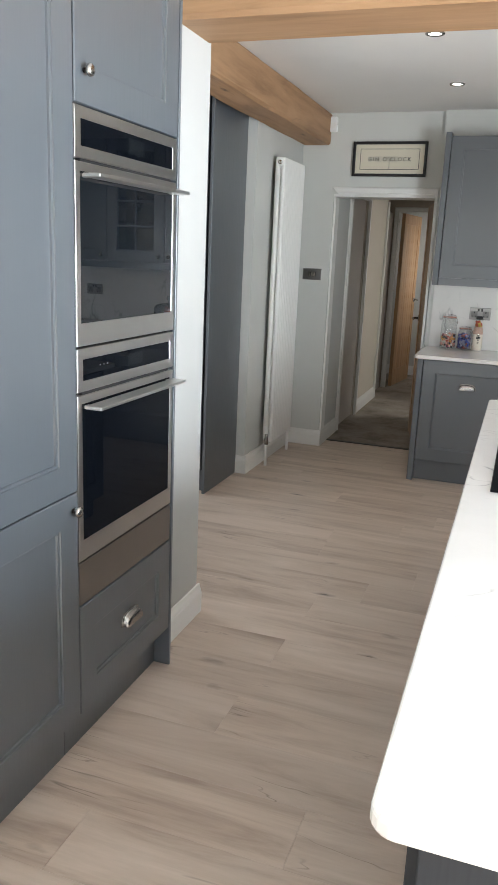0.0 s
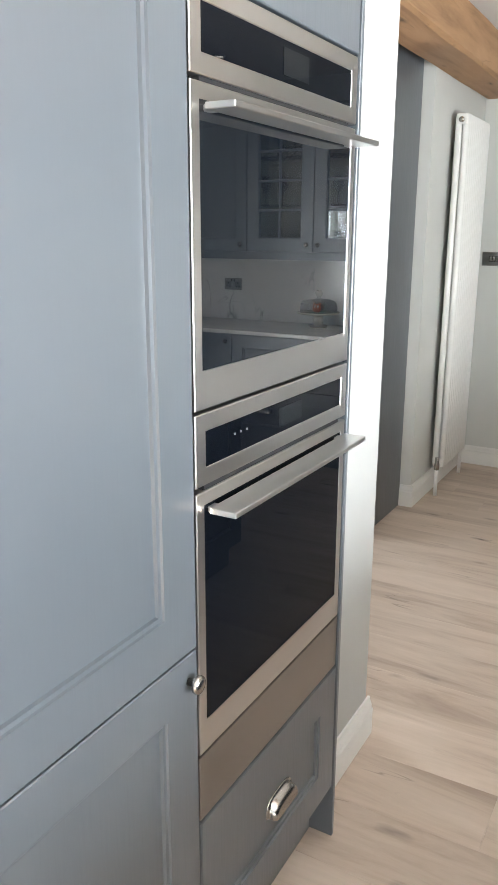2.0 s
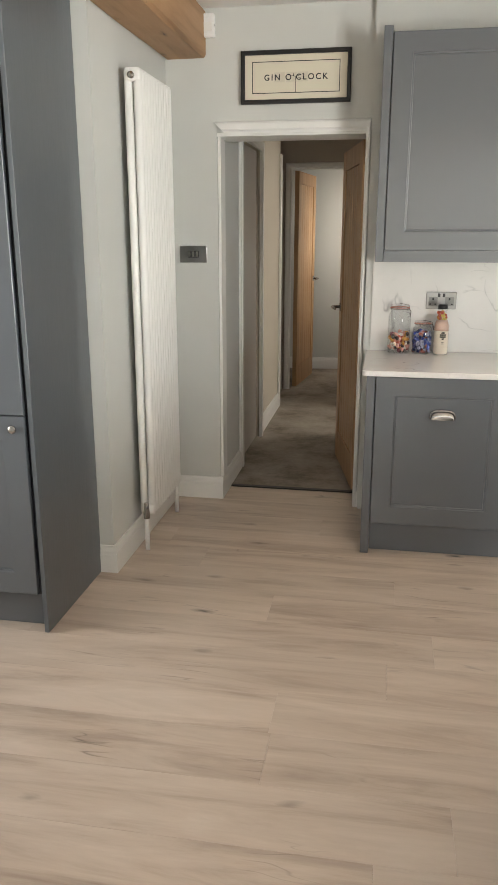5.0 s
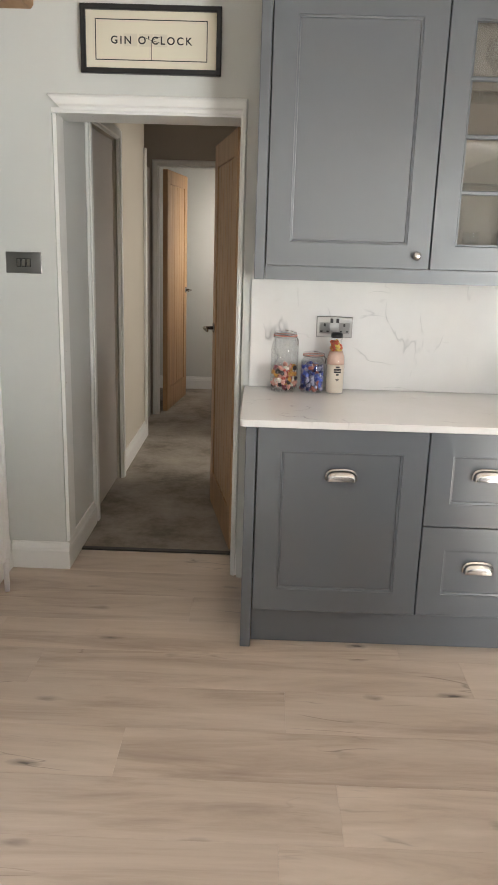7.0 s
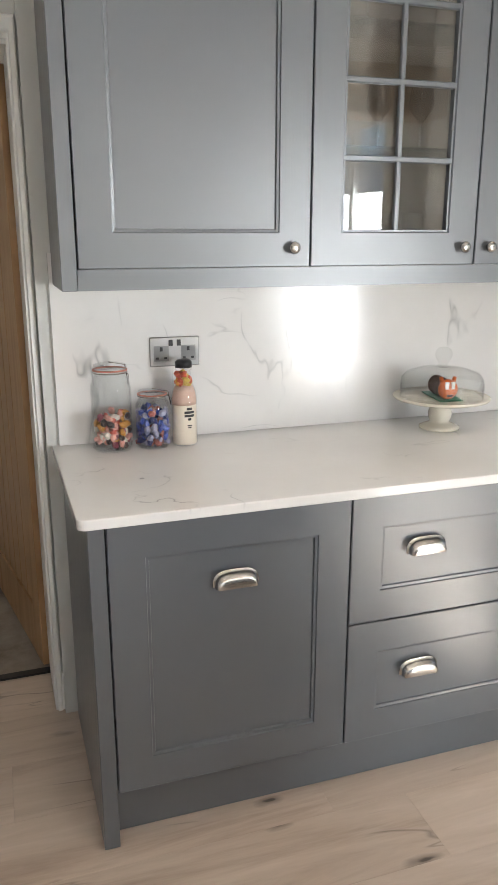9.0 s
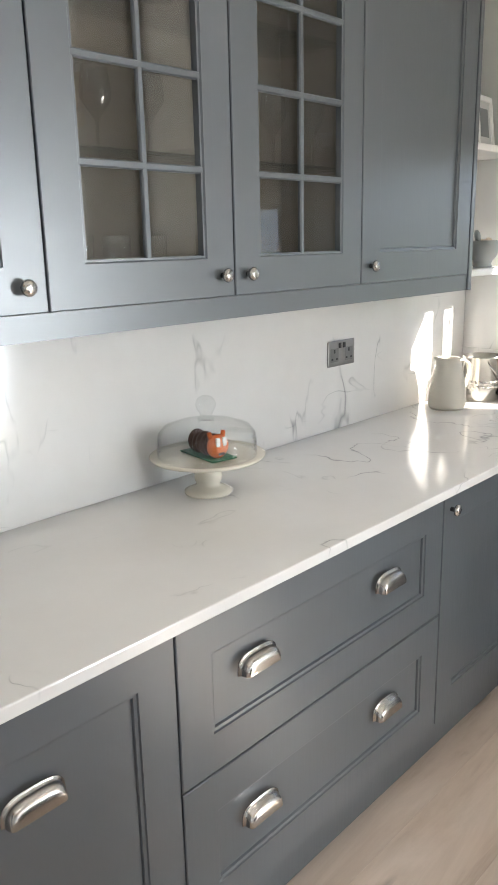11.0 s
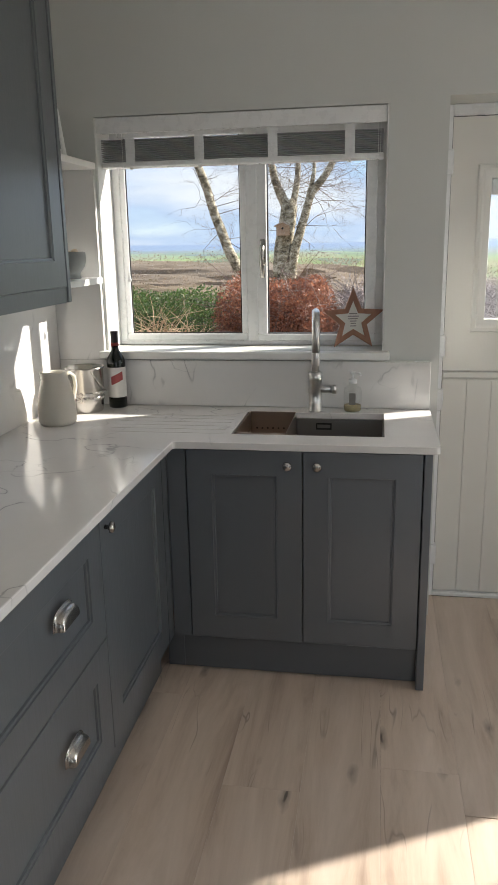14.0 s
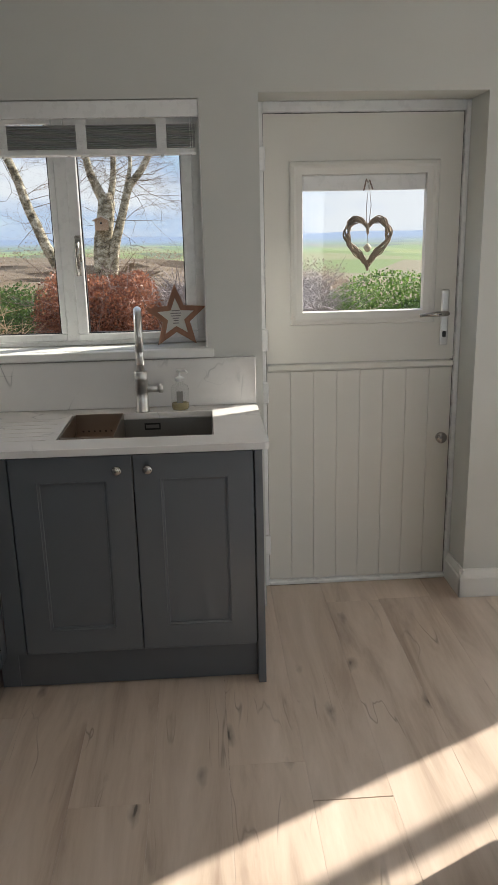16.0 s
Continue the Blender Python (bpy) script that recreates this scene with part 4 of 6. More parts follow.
def back_door():
    x = 2.375
    y0, y1, z1 = 3.527, 4.313, 1.962
    d = unit("door_1", pose(0, 0, 0), "cream stable door with glazed upper half", "door")
    d["kind"] = "structure"
    boxes("frame", [(x - 0.02, x + 0.07, DOOR[0], y0 - 0.003, 0.001, 2.004), (x - 0.02, x + 0.07, y1 + 0.003, DOOR[1], 0.001, 2.004), (x - 0.02, x + 0.07, y0 - 0.003, y1 + 0.003, z1 + 0.003, 2.004), (x - 0.02, x + 0.07, y0 - 0.003, y1 + 0.003, 0.001, 0.018)], UPVC, d, 0.003)
    # upper leaf round its pane
    py0, py1, pz0, pz1 = 3.664, 4.162, 1.204, 1.70
    leaf = boxes("upper_leaf", [(x, x + 0.05, y0, py0 - 0.045, 0.997, z1), (x, x + 0.05, py1 + 0.045, y1, 0.997, z1), (x, x + 0.05, py0 - 0.045, py1 + 0.045, 0.997, pz0 - 0.045), (x, x + 0.05, py0 - 0.045, py1 + 0.045, pz1 + 0.085, z1)], DOOR_SKIN, d)
    bm = bmesh.new()
    add_rings(bm, -py1 - 0.05, -py0 + 0.05, pz0 - 0.05, pz1 + 0.09, [(-0.001, 0.0), (0.004, -0.010), (0.016, -0.012), (0.026, -0.006), (0.050, -0.004), (0.054, 0.02)], cap=False)
    bmesh.ops.transform(bm, matrix=pose(x, 0, 0, 0, 0, -90), verts=bm.verts)
    finish(bm, "pane_trim", TRIM, d)
    box("blind_cassette", x + 0.008, x + 0.02, py0 + 0.003, py1 - 0.003, pz1 - 0.022, pz1 + 0.038, UPVC, d, 0.004)
    g = box("glass", x + 0.022, x + 0.026, py0 - 0.01, py1 + 0.01, pz0 - 0.01, pz1 + 0.05, PANE, d)
    g.visible_shadow = False
    # lower leaf of upright boards
    n = 8
    bw = (y1 - y0) / n
    box("lower_core", x + 0.006, x + 0.05, y0, y1, 0.019, 0.985, DOOR_SKIN, d)
    for i in range(n):
        box("board", x, x + 0.0059, y0 + i * bw + 0.0004, y0 + (i + 1) * bw - 0.0004, 0.022, 0.962, DOOR_SKIN, d, 0.0016)
    box("weather_bar", x - 0.012, x + 0.03, y0, y1, 0.968, 0.992, DOOR_SKIN, d, 0.004)
    boxes("gap", [(x + 0.004, x + 0.04, y0 - 0.003, y0, 0.018, z1 + 0.003), (x + 0.004, x + 0.04, y1, y1 + 0.003, 0.018, z1 + 0.003), (x + 0.004, x + 0.04, y0, y1, z1, z1 + 0.003)], BLACK, d)
    for z in (1.80, 1.10, 0.88, 0.20):
        box("hinge", x - 0.035, x - 0.002, y1 - 0.004, y1 + 0.022, z - 0.045, z + 0.045, UPVC, d, 0.004)
    hd = new("handle")
    hd.parent, hd.location = d, (x, 3.572, 1.17)
    box("plate", -0.012, 0.0, -0.017, 0.017, -0.115, 0.115, STEEL, hd, 0.006, 3)
    tube("lever", [(-0.005, 0, 0.02), (-0.045, 0, 0.02), (-0.052, 0.012, 0.02), (-0.052, 0.05, 0.02), (-0.05, 0.115, 0.014)], 0.01, CHROME, hd, 12, [0.009, 0.010, 0.011, 0.010, 0.006])
    box("key_barrel", -0.016, -0.01, -0.008, 0.008, -0.08, -0.055, BLACK, hd, 0.003)
    k = lathe("turn_knob", [(0, 0), (0.024, 0), (0.024, 0.012), (0.021, 0.016), (0, 0.016)], CHROME, d, 28, pose(0, 0, 0, 0, -90))
    k.location = (x, 3.562, 0.655)
    return d


back_door()

# the glazed side door, and unseen glazing added behind the walk
for nm, m, w, h, n in (("door_2", pose(2.40, 1.95, 0, 0, 0, -90), 2.07, 2.46, 2), ("window_2", pose(-1.5, -2.85, 0), 3.4, 2.1, 4)):
    d = unit(nm, m, "white framed full-height glazing", "glazed door")
    d["kind"] = "structure"
    s = 0.07
    bl = [(0, w, 0, 0.06, 0.001, 0.1), (0, w, 0, 0.06, h - 0.1, h - 0.001)]
    for i in range(n + 1):
        c = min(max(w * i / n, s / 2), w - s / 2)
        bl.append((c - s / 2, c + s / 2, 0, 0.06, 0.1, h - 0.1))
    boxes("frame", bl, UPVC, d)
    g = box("glass", 0.05, w - 0.05, 0.025, 0.03, 0.05, h - 0.05, PANE, d)
    g.visible_shadow = False


# ---- floor planks ----
def plank_rows():
    pw, pl = 0.226, 1.52
    rng = random.Random(5)
    shared = {}
    y = -2.69
    while y < 6.13:
        x = -3.58 - rng.random() * pl
        x_end = 2.36
        while x < x_end:
            a, b = max(x, -3.6), min(x + pl, x_end)
            c, e = y, min(y + pw, 6.134)
            key = (round(b - a, 2), round(e - c, 3))
            inside = (c < 5.45 or a < -0.6) and b - a > 0.05
            if inside:
                if key not in shared:
                    bm = bmesh.new()
                    hx, hy = (b - a) / 2 - 0.0002, (e - c) / 2 - 0.0002
                    add_rings(bm, -hx, hx, -hy, hy, [(0, 0.006), (0, 0.0004), (0.0004, 0)])
                    bmesh.ops.transform(bm, matrix=pose(0, 0, 0, -90), verts=bm.verts)
                    bmesh.ops.recalc_face_normals(bm, faces=bm.faces)
                    me = bpy.data.meshes.new("plank")
                    bm.to_mesh(me)
                    bm.free()
                    me.materials.append(PLANK)
                    shared[key] = me
                p = new("plank", shared[key])
                p.parent, p.location = floor, ((a + b) / 2, (c + e) / 2, 0.0)
            x += pl
        y += pw


plank_rows()


# ---- outside ----
def terrain():
    """One sheet from the house to the far hills: a garden, a valley and a rise to the skyline."""
    bm = bmesh.new()
    radii = [0.0, 6, 9, 13, 18, 25, 35, 50, 75, 110, 160, 240, 350, 500, 700, 950, 1250, 1600, 2000, 2500, 3000, 3500, 4000, 4500]
    n = 120
    rings = []
    for r in radii:
        ring = []
        for i in range(n if r else 1):
            a = 2 * math.pi * i / n
            x, y = 2.5 + r * math.cos(a), 4.5 + r * math.sin(a)
            fall = -0.35 - 26 * (1 - math.exp(-max(r - 10, 0) / 260))
            rise = 0.0
            if r > 900:
                rise = (r - 900) / 3600 * 34 * (0.75 + 0.5 * noise.noise((math.cos(a) * 3 + r / 2300, math.sin(a) * 3, 1.0)))
            roll = (noise.noise((x / 260, y / 260, 0.0)) * min(r / 60, 7.0)) if r > 30 else 0
            ring.append(bm.verts.new((x, y, fall + rise + roll)))
        rings.append(ring)
    for a, b in zip(rings, rings[1:]):
        for i in range(n):
            j = (i + 1) % n
            if len(a) == 1:
                bm.faces.new((a[0], b[i], b[j]))
            else:
                bm.faces.new((a[i], b[i], b[j], a[j]))
    m = material("fields", (0.1, 0.15, 0.05), 0.95)
    co = node(m, "ShaderNodeTexCoord")
    vor = node(m, "ShaderNodeTexVoronoi", Scale=0.0052)
    mp = node(m, "ShaderNodeMapping", Scale=(1.0, 1.9, 0.0))
    m.node_tree.links.new(co.outputs["Object"], mp.inputs["Vector"])
    m.node_tree.links.new(mp.outputs["Vector"], vor.inputs["Vector"])
    c = ramp_of(m, vor.outputs["Color"], [(0.25, (0.13, 0.18, 0.06)), (0.40, (0.20, 0.27, 0.08)), (0.52, (0.19, 0.16, 0.11)), (0.66, (0.16, 0.22, 0.07)), (0.8, (0.09, 0.12, 0.07))])
    ln = node(m, "ShaderNodeVectorMath")
    ln.operation = "LENGTH"
    m.node_tree.links.new(co.outputs["Object"], ln.inputs[0])
    wood = noise_of(m, 0.22, (1, 1, 0), 9, 0.75)
    brown = ramp_of(m, wood.outputs["Fac"], [(0.40, (0.15, 0.11, 0.08)), (0.58, (0.24, 0.18, 0.12)), (0.68, (0.17, 0.23, 0.07))])

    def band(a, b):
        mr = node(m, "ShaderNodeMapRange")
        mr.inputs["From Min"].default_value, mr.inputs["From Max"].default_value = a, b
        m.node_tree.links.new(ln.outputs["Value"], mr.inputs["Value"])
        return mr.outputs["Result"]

    near = node(m, "ShaderNodeMixRGB")
    m.node_tree.links.new(band(380, 460), near.inputs["Fac"])
    m.node_tree.links.new(brown.outputs["Color"], near.inputs["Color1"])
    m.node_tree.links.new(c.outputs["Color"], near.inputs["Color2"])
    # Distance haze is painted in: ground colour blends to blue far out.
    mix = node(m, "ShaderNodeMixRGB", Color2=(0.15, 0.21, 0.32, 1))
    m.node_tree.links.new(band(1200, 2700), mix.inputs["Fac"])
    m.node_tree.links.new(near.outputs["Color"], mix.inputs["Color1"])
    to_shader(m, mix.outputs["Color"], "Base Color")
    return structure(finish(bm, "ground", m, None, True), "rolling green fields and far hills tinted blue for haze", "ground")


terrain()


def leaf_mass(name, x0, x1, y0, y1, z0, z1, count, size, colors, label, twigs=0, category="hedge", wild=0.25, twig_color=(0.16, 0.10, 0.07), seed=1):
    """A hedge or bush: many small leaves and bare twigs over an uneven rounded block."""
    rng = random.Random(seed)
    th = new(name)
    th.location = ((x0 + x1) / 2, (y0 + y1) / 2, z0)
    tagged(th, label, category)
    hx, hy, h = (x1 - x0) / 2, (y1 - y0) / 2, z1 - z0

    def spot(deep):
        while True:
            p = Vector((rng.uniform(-1, 1), rng.uniform(-1, 1), rng.uniform(0, 1)))
            d = (abs(p.x) ** 4 + abs(p.y) ** 6 + (p.z) ** 5) ** 0.25
            if deep < d < 1:
                b = 1 + wild * noise.noise((p.x * hx * 2.1 + x0, p.y * hy * 2.1, p.z * h * 2.0 + seed))
                return Vector((p.x * hx * b, p.y * hy, p.z * h * b))

    mats = []
    for i, c in enumerate(colors):
        m = material(name + "_leaf", c, 0.5)
        tl, ms = node(m, "ShaderNodeBsdfTranslucent", Color=(*[min(v * 1.5, 1) for v in c], 1)), node(m, "ShaderNodeMixShader", Fac=0.45)
        m.node_tree.links.new(m.node_tree.nodes["Principled BSDF"].outputs["BSDF"], ms.inputs[1])
        m.node_tree.links.new(tl.outputs["BSDF"], ms.inputs[2])
        m.node_tree.links.new(ms.outputs["Shader"], m.node_tree.nodes["Material Output"].inputs["Surface"])
        mats.append(m)
    bm = bmesh.new()
    for _ in range(count):
        p = spot(0.55)
        d = Vector((rng.gauss(0, 1), rng.gauss(0, 1), rng.gauss(0.3, 1))).normalized()
        s = d.cross(Vector((rng.gauss(0, 1), rng.gauss(0, 1), rng.gauss(0, 1)))).normalized()
        l = size * rng.uniform(0.6, 1.4)
        f = bm.faces.new([bm.verts.new(p + v) for v in (Vector(), d * l * 0.5 + s * l * 0.28, d * l, d * l * 0.5 - s * l * 0.28)])
        f.material_index = rng.randrange(len(mats))
    ob = finish(bm, "leaves", mats[0], th)
    for m in mats[1:]:
        ob.data.materials.append(m)
    ob["kind"] = "stuff"
    if twigs:
        bm = bmesh.new()
        for _ in range(twigs):
            p = spot(0.3)
            d = Vector((rng.gauss(0, 0.8), rng.gauss(0, 0.8), rng.gauss(0.7, 0.6))).normalized()
            l = rng.uniform(0.12, 0.5)
            bend = Vector((rng.gauss(0, 0.06), rng.gauss(0, 0.06), -0.02))
            r = rng.uniform(0.0015, 0.004)
            add_tube(bm, [p, p + d * l * 0.5 + bend, p + d * l + bend * 2.5], r, 3, [r * 1.5, r, r * 0.4])
        tw = finish(bm, "twigs", material(name + "_twig", twig_color, 0.8), th)
        tw["kind"] = "stuff"
    # solid heart that closes the gaps; the inner shade is in its darker colour
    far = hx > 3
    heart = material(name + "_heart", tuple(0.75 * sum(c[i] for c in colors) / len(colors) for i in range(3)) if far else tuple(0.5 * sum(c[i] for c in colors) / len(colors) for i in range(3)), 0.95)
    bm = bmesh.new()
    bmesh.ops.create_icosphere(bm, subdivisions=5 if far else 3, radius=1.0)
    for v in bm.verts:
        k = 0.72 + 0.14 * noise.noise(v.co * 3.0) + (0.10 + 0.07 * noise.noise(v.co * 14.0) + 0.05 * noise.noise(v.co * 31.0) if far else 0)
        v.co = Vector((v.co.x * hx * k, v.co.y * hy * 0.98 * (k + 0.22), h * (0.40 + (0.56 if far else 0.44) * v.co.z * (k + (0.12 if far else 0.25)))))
    finish(bm, "shaded_core", heart, th)
    return th


GREEN = [(0.05, 0.09, 0.026), (0.085, 0.135, 0.035), (0.045, 0.07, 0.022), (0.07, 0.115, 0.03)]
COPPER = [(0.24, 0.095, 0.055), (0.33, 0.14, 0.08), (0.17, 0.07, 0.045)]
GREYS = [(0.22, 0.18, 0.17), (0.16, 0.12, 0.11)]
leaf_mass("green_hedge", 7.2, 8.4, 5.9, 8.5, -0.6, 1.02, 60000, 0.03, GREEN, "clipped green garden hedge with small leaves", 80, wild=0.06, seed=3)
leaf_mass("copper_hedge", 6.5, 7.7, 4.95, 6.25, -0.6, 1.19, 52000, 0.032, COPPER, "copper beech hedge holding russet leaves", 900, wild=0.1, seed=4, twig_color=(0.22, 0.15, 0.13))
leaf_mass("bare_bush", 6.8, 8.0, 3.05, 5.15, -0.6, 0.98, 700, 0.03, GREYS, "bare twiggy grey garden bush", 11000, "bush", 0.16, (0.30, 0.26, 0.26), 5)
leaf_mass("laurel_hedge", 7.6, 8.7, 0.2, 3.3, -0.6, 1.02, 45000, 0.036, [(0.10, 0.18, 0.035), (0.15, 0.25, 0.06), (0.05, 0.10, 0.02)], "bright green laurel hedge in sun", 60, wild=0.07, seed=6)
leaf_mass("dead_fern", 5.7, 6.3, 5.95, 6.75, -0.6, 0.70, 1500, 0.03, [(0.32, 0.21, 0.12), (0.25, 0.15, 0.08)], "dry brown fern clump", 1800, "bush", 0.4, (0.40, 0.29, 0.18), 7)
leaf_mass("scrub", 20, 27, 4.5, 30, -3.0, 0.52, 30000, 0.055, [(0.24, 0.17, 0.11), (0.30, 0.21, 0.14), (0.18, 0.15, 0.09)], "brown winter scrub beyond the hedge", 6000, "scrub", 0.1, (0.24, 0.17, 0.12), 8)
leaf_mass("scrub", 30, 38, -2.5, 6, -5.0, 0.35, 24000, 0.09, [(0.26, 0.21, 0.17), (0.22, 0.17, 0.14), (0.30, 0.24, 0.19)], "grey-brown winter scrub beyond the garden", 4000, "scrub", 0.1, (0.24, 0.19, 0.16), 9)
leaf_mass("winter_wood", 75, 105, -8, 110, -9.0, 0.2, 60000, 0.2, [(0.25, 0.19, 0.14), (0.30, 0.23, 0.17), (0.21, 0.165, 0.12)], "brown leafless wood in the valley", 0, "wood", 0.18, seed=10)


def tree(name, base, label, stems, seed):
    """A bare winter tree: tapered limbs that fork into fine twigs. stems: lists of points with radii."""
    rng = random.Random(seed)
    th = new(name)
    th.location = base
    tagged(th, label, "tree")
    m = material("birch_bark", (0.30, 0.26, 0.20), 0.85)
    n = noise_of(m, 9, (1, 1, 1.4), 10, 0.75)
    c = ramp_of(m, n.outputs["Fac"], [(0.38, (0.06, 0.05, 0.035)), (0.48, (0.24, 0.20, 0.13)), (0.60, (0.60, 0.54, 0.43))])
    to_shader(m, c.outputs["Color"], "Base Color")
    bump_of(m, n.outputs["Fac"], 0.8, 0.02)
    bm = bmesh.new()
    twig = bmesh.new()
    for pts, r0, r1 in stems:
        fine = []
        for a, b in zip(pts, pts[1:]):
            for k in range(5):
                fine.append(Vector(a).lerp(Vector(b), k / 5))
        fine.append(Vector(pts[-1]))
        for i, p in enumerate(fine[1:-1]):
            p += Vector((noise.noise(p * 1.7), noise.noise(p * 1.7 + Vector((5, 0, 0))), 0)) * 0.05
        radii = [r0 + (r1 - r0) * i / (len(fine) - 1) for i in range(len(fine))]
        add_tube(bm, fine, r0, 12, radii)
        for i in range(4, len(fine)):
            if radii[i] > 0.085 or rng.random() < 0.45:
                continue
            for _ in range(2):
                grow(twig, fine[i], Vector((rng.gauss(0, 0.8), rng.gauss(0, 0.8), rng.gauss(0.35, 0.5))).normalized(), min(radii[i] * 0.16, 0.007), rng.uniform(0.35, 0.8), 3, rng)
    finish(bm, "trunk", m, th, True)
    ob = finish(twig, "twigs", material("twig_bark", (0.16, 0.12, 0.09), 0.85), th)
    ob["kind"] = "stuff"
    return th


def grow(bm, p, d, r, l, depth, rng):
    q = p + d * l * 0.5 + Vector((rng.gauss(0, 0.05), rng.gauss(0, 0.05), rng.gauss(0, 0.05)))
    e = q + d * l * 0.5 + Vector((rng.gauss(0, 0.08), rng.gauss(0, 0.08), -0.03))
    add_tube(bm, [p, q, e], r, 3, [r, r * 0.75, r * 0.45])
    if depth:
        for s in (q, e, e):
            grow(bm, s, (d + Vector((rng.gauss(0, 0.55), rng.gauss(0, 0.55), rng.gauss(0.0, 0.5)))).normalized(), r * 0.5, l * 0.62, depth - 1, rng)


# ---- kitchen things ----
def text(name, body, size, mat, parent, m, spacing=1.0):
    cu = bpy.data.curves.new(name, "FONT")
    cu.body, cu.size, cu.align_x, cu.align_y, cu.extrude = body, size, "CENTER", "CENTER", 0.0002
    cu.space_character, cu.offset = spacing, 0.0007
    cu.materials.append(mat)
    ob = new(name, cu)
    ob.parent, ob.matrix_basis = parent, m
    return ob


FLAT_NORTH = pose(0, 0, 0, 90)  # writing on a wall that faces -y


def radiator(m, n=12, pitch=0.0402, z0=0.17, z1=2.125):
    r = unit("radiator", m, "white vertical column radiator on the wall", "radiator")
    bm = bmesh.new()
    for d in (0.022, 0.062):
        add_tube(bm, [(d, 0, 0.012), (d, 0, 0.02), (d, 0, z1 - z0 - 0.02), (d, 0, z1 - z0 - 0.008)], 0.0182, 16, [0.009, 0.0182, 0.0182, 0.009])
    for z in (0.03, z1 - z0 - 0.03):
        add_box(bm, 0.008, 0.076, -0.0195, 0.0195, z - 0.028, z + 0.028, 0.01, 2)
    me = finish(bm, "column", RADIATOR, r, True)
    me.location = (0, 0, z0)
    for i in range(1, n):
        c = new("column", me.data)
        c.parent, c.location = r, (0, i * pitch, z0)
    for y, tail in ((-0.045, -0.05), (n * pitch, n * pitch + 0.005)):
        tagged(lathe("valve", [(0, -0.03), (0.014, -0.03), (0.016, 0.0), (0.012, 0.02), (0.012, 0.045), (0, 0.045)], CHROME, r, 16), "chrome radiator valve").location = (0.042, y + 0.01, z0 + 0.02)
        tube("pipe", [(0.042, y + 0.01, z0), (0.042, y + 0.01, 0.0)], 0.011, RADIATOR, r, 10)
    lathe("bleed_plug", [(0, 0), (0.014, 0), (0.014, 0.01), (0, 0.01)], CHROME, r, 12, pose(0, 0, 0, 90)).location = (0.042, -0.022, z1 - 0.035)
    for y, z in ((0.1, 0.4), (0.1, 1.85), (0.33, 0.4), (0.33, 1.85)):
        box("bracket", -0.028, 0.02, y, y + 0.03, z, z + 0.04, RADIATOR, r)
    return r


radiator(pose(-1.687, 5.175, 0))

PRINT = material("black_print", (0.02, 0.02, 0.02), 0.6)
PAPER = painted("cream_paper", (0.70, 0.65, 0.53), 0.8, (1, 1, 1), 90, 0.03, 0.03)


PLATE_STEEL = material("plate_steel", (0.30, 0.295, 0.29), 0.3, 1.0)
GREY_INSERT = material("grey_insert", (0.17, 0.17, 0.168), 0.4)


def plate(name, m, label, rockers, holes):
    """A brushed steel wall plate; its face looks along -y."""
    p = unit(name, m, label, "switch" if not holes else "socket", "steel wall plates")
    box("faceplate", -0.074, 0.074, -0.006, 0.0, -0.043, 0.043, PLATE_STEEL, p, 0.003, 2)
    for x, z, w, h in rockers:
        box("rocker", x - w / 2, x + w / 2, -0.0095, -0.006, z - h / 2, z + h / 2, CHROME if not holes else BLACK, p, 0.001)
        if not holes:
            boxes("rocker_gap", [(x - w / 2 - 0.002, x + w / 2 + 0.002, -0.0064, -0.0058, z - h / 2 - 0.002, z + h / 2 + 0.002)], BLACK, p)
    for x in holes:
        boxes("pin_holes", [(x - 0.004, x + 0.004, -0.0067, -0.0055, 0.002, 0.014), (x - 0.017, x - 0.008, -0.0067, -0.0055, -0.021, -0.015), (x + 0.008, x + 0.017, -0.0067, -0.0055, -0.021, -0.015)], BLACK, p)
        boxes("insert", [(x - 0.022, x + 0.022, -0.0063, -0.0056, -0.027, 0.018)], GREY_INSERT, p)
    return p


plate("light_switch", pose(-1.588, 5.9195, 1.357), "brushed steel three-gang light switch", [(-0.02, 0, 0.014, 0.03), (0.0, 0, 0.014, 0.03), (0.02, 0, 0.014, 0.03)], [])
for px, pz in ((-0.302, 1.139), (1.287, 1.142)):
    plate("double_socket", pose(px, 5.8675, pz), "brushed steel double wall socket", [(-0.012, 0.026, 0.012, 0.018), (0.012, 0.026, 0.012, 0.018)], [-0.04, 0.04])

hs = plate("light_switch", pose(-1.4645, 7.368, 1.367, 0, 0, 90), "small brushed steel light switch on the hall wall", [(0.0, 0, 0.014, 0.03)], [])
hs.scale.x = 0.6

sensor = unit("alarm_sensor", pose(-1.486, 5.9195, 2.438), "small white alarm sensor high on the wall", "sensor")
box("case", -0.03, 0.03, -0.04, 0, -0.052, 0.052, UPVC, sensor, 0.008, 3)
box("lens", -0.02, 0.02, -0.0425, -0.039, -0.03, 0.01, WHITE, sensor, 0.003)


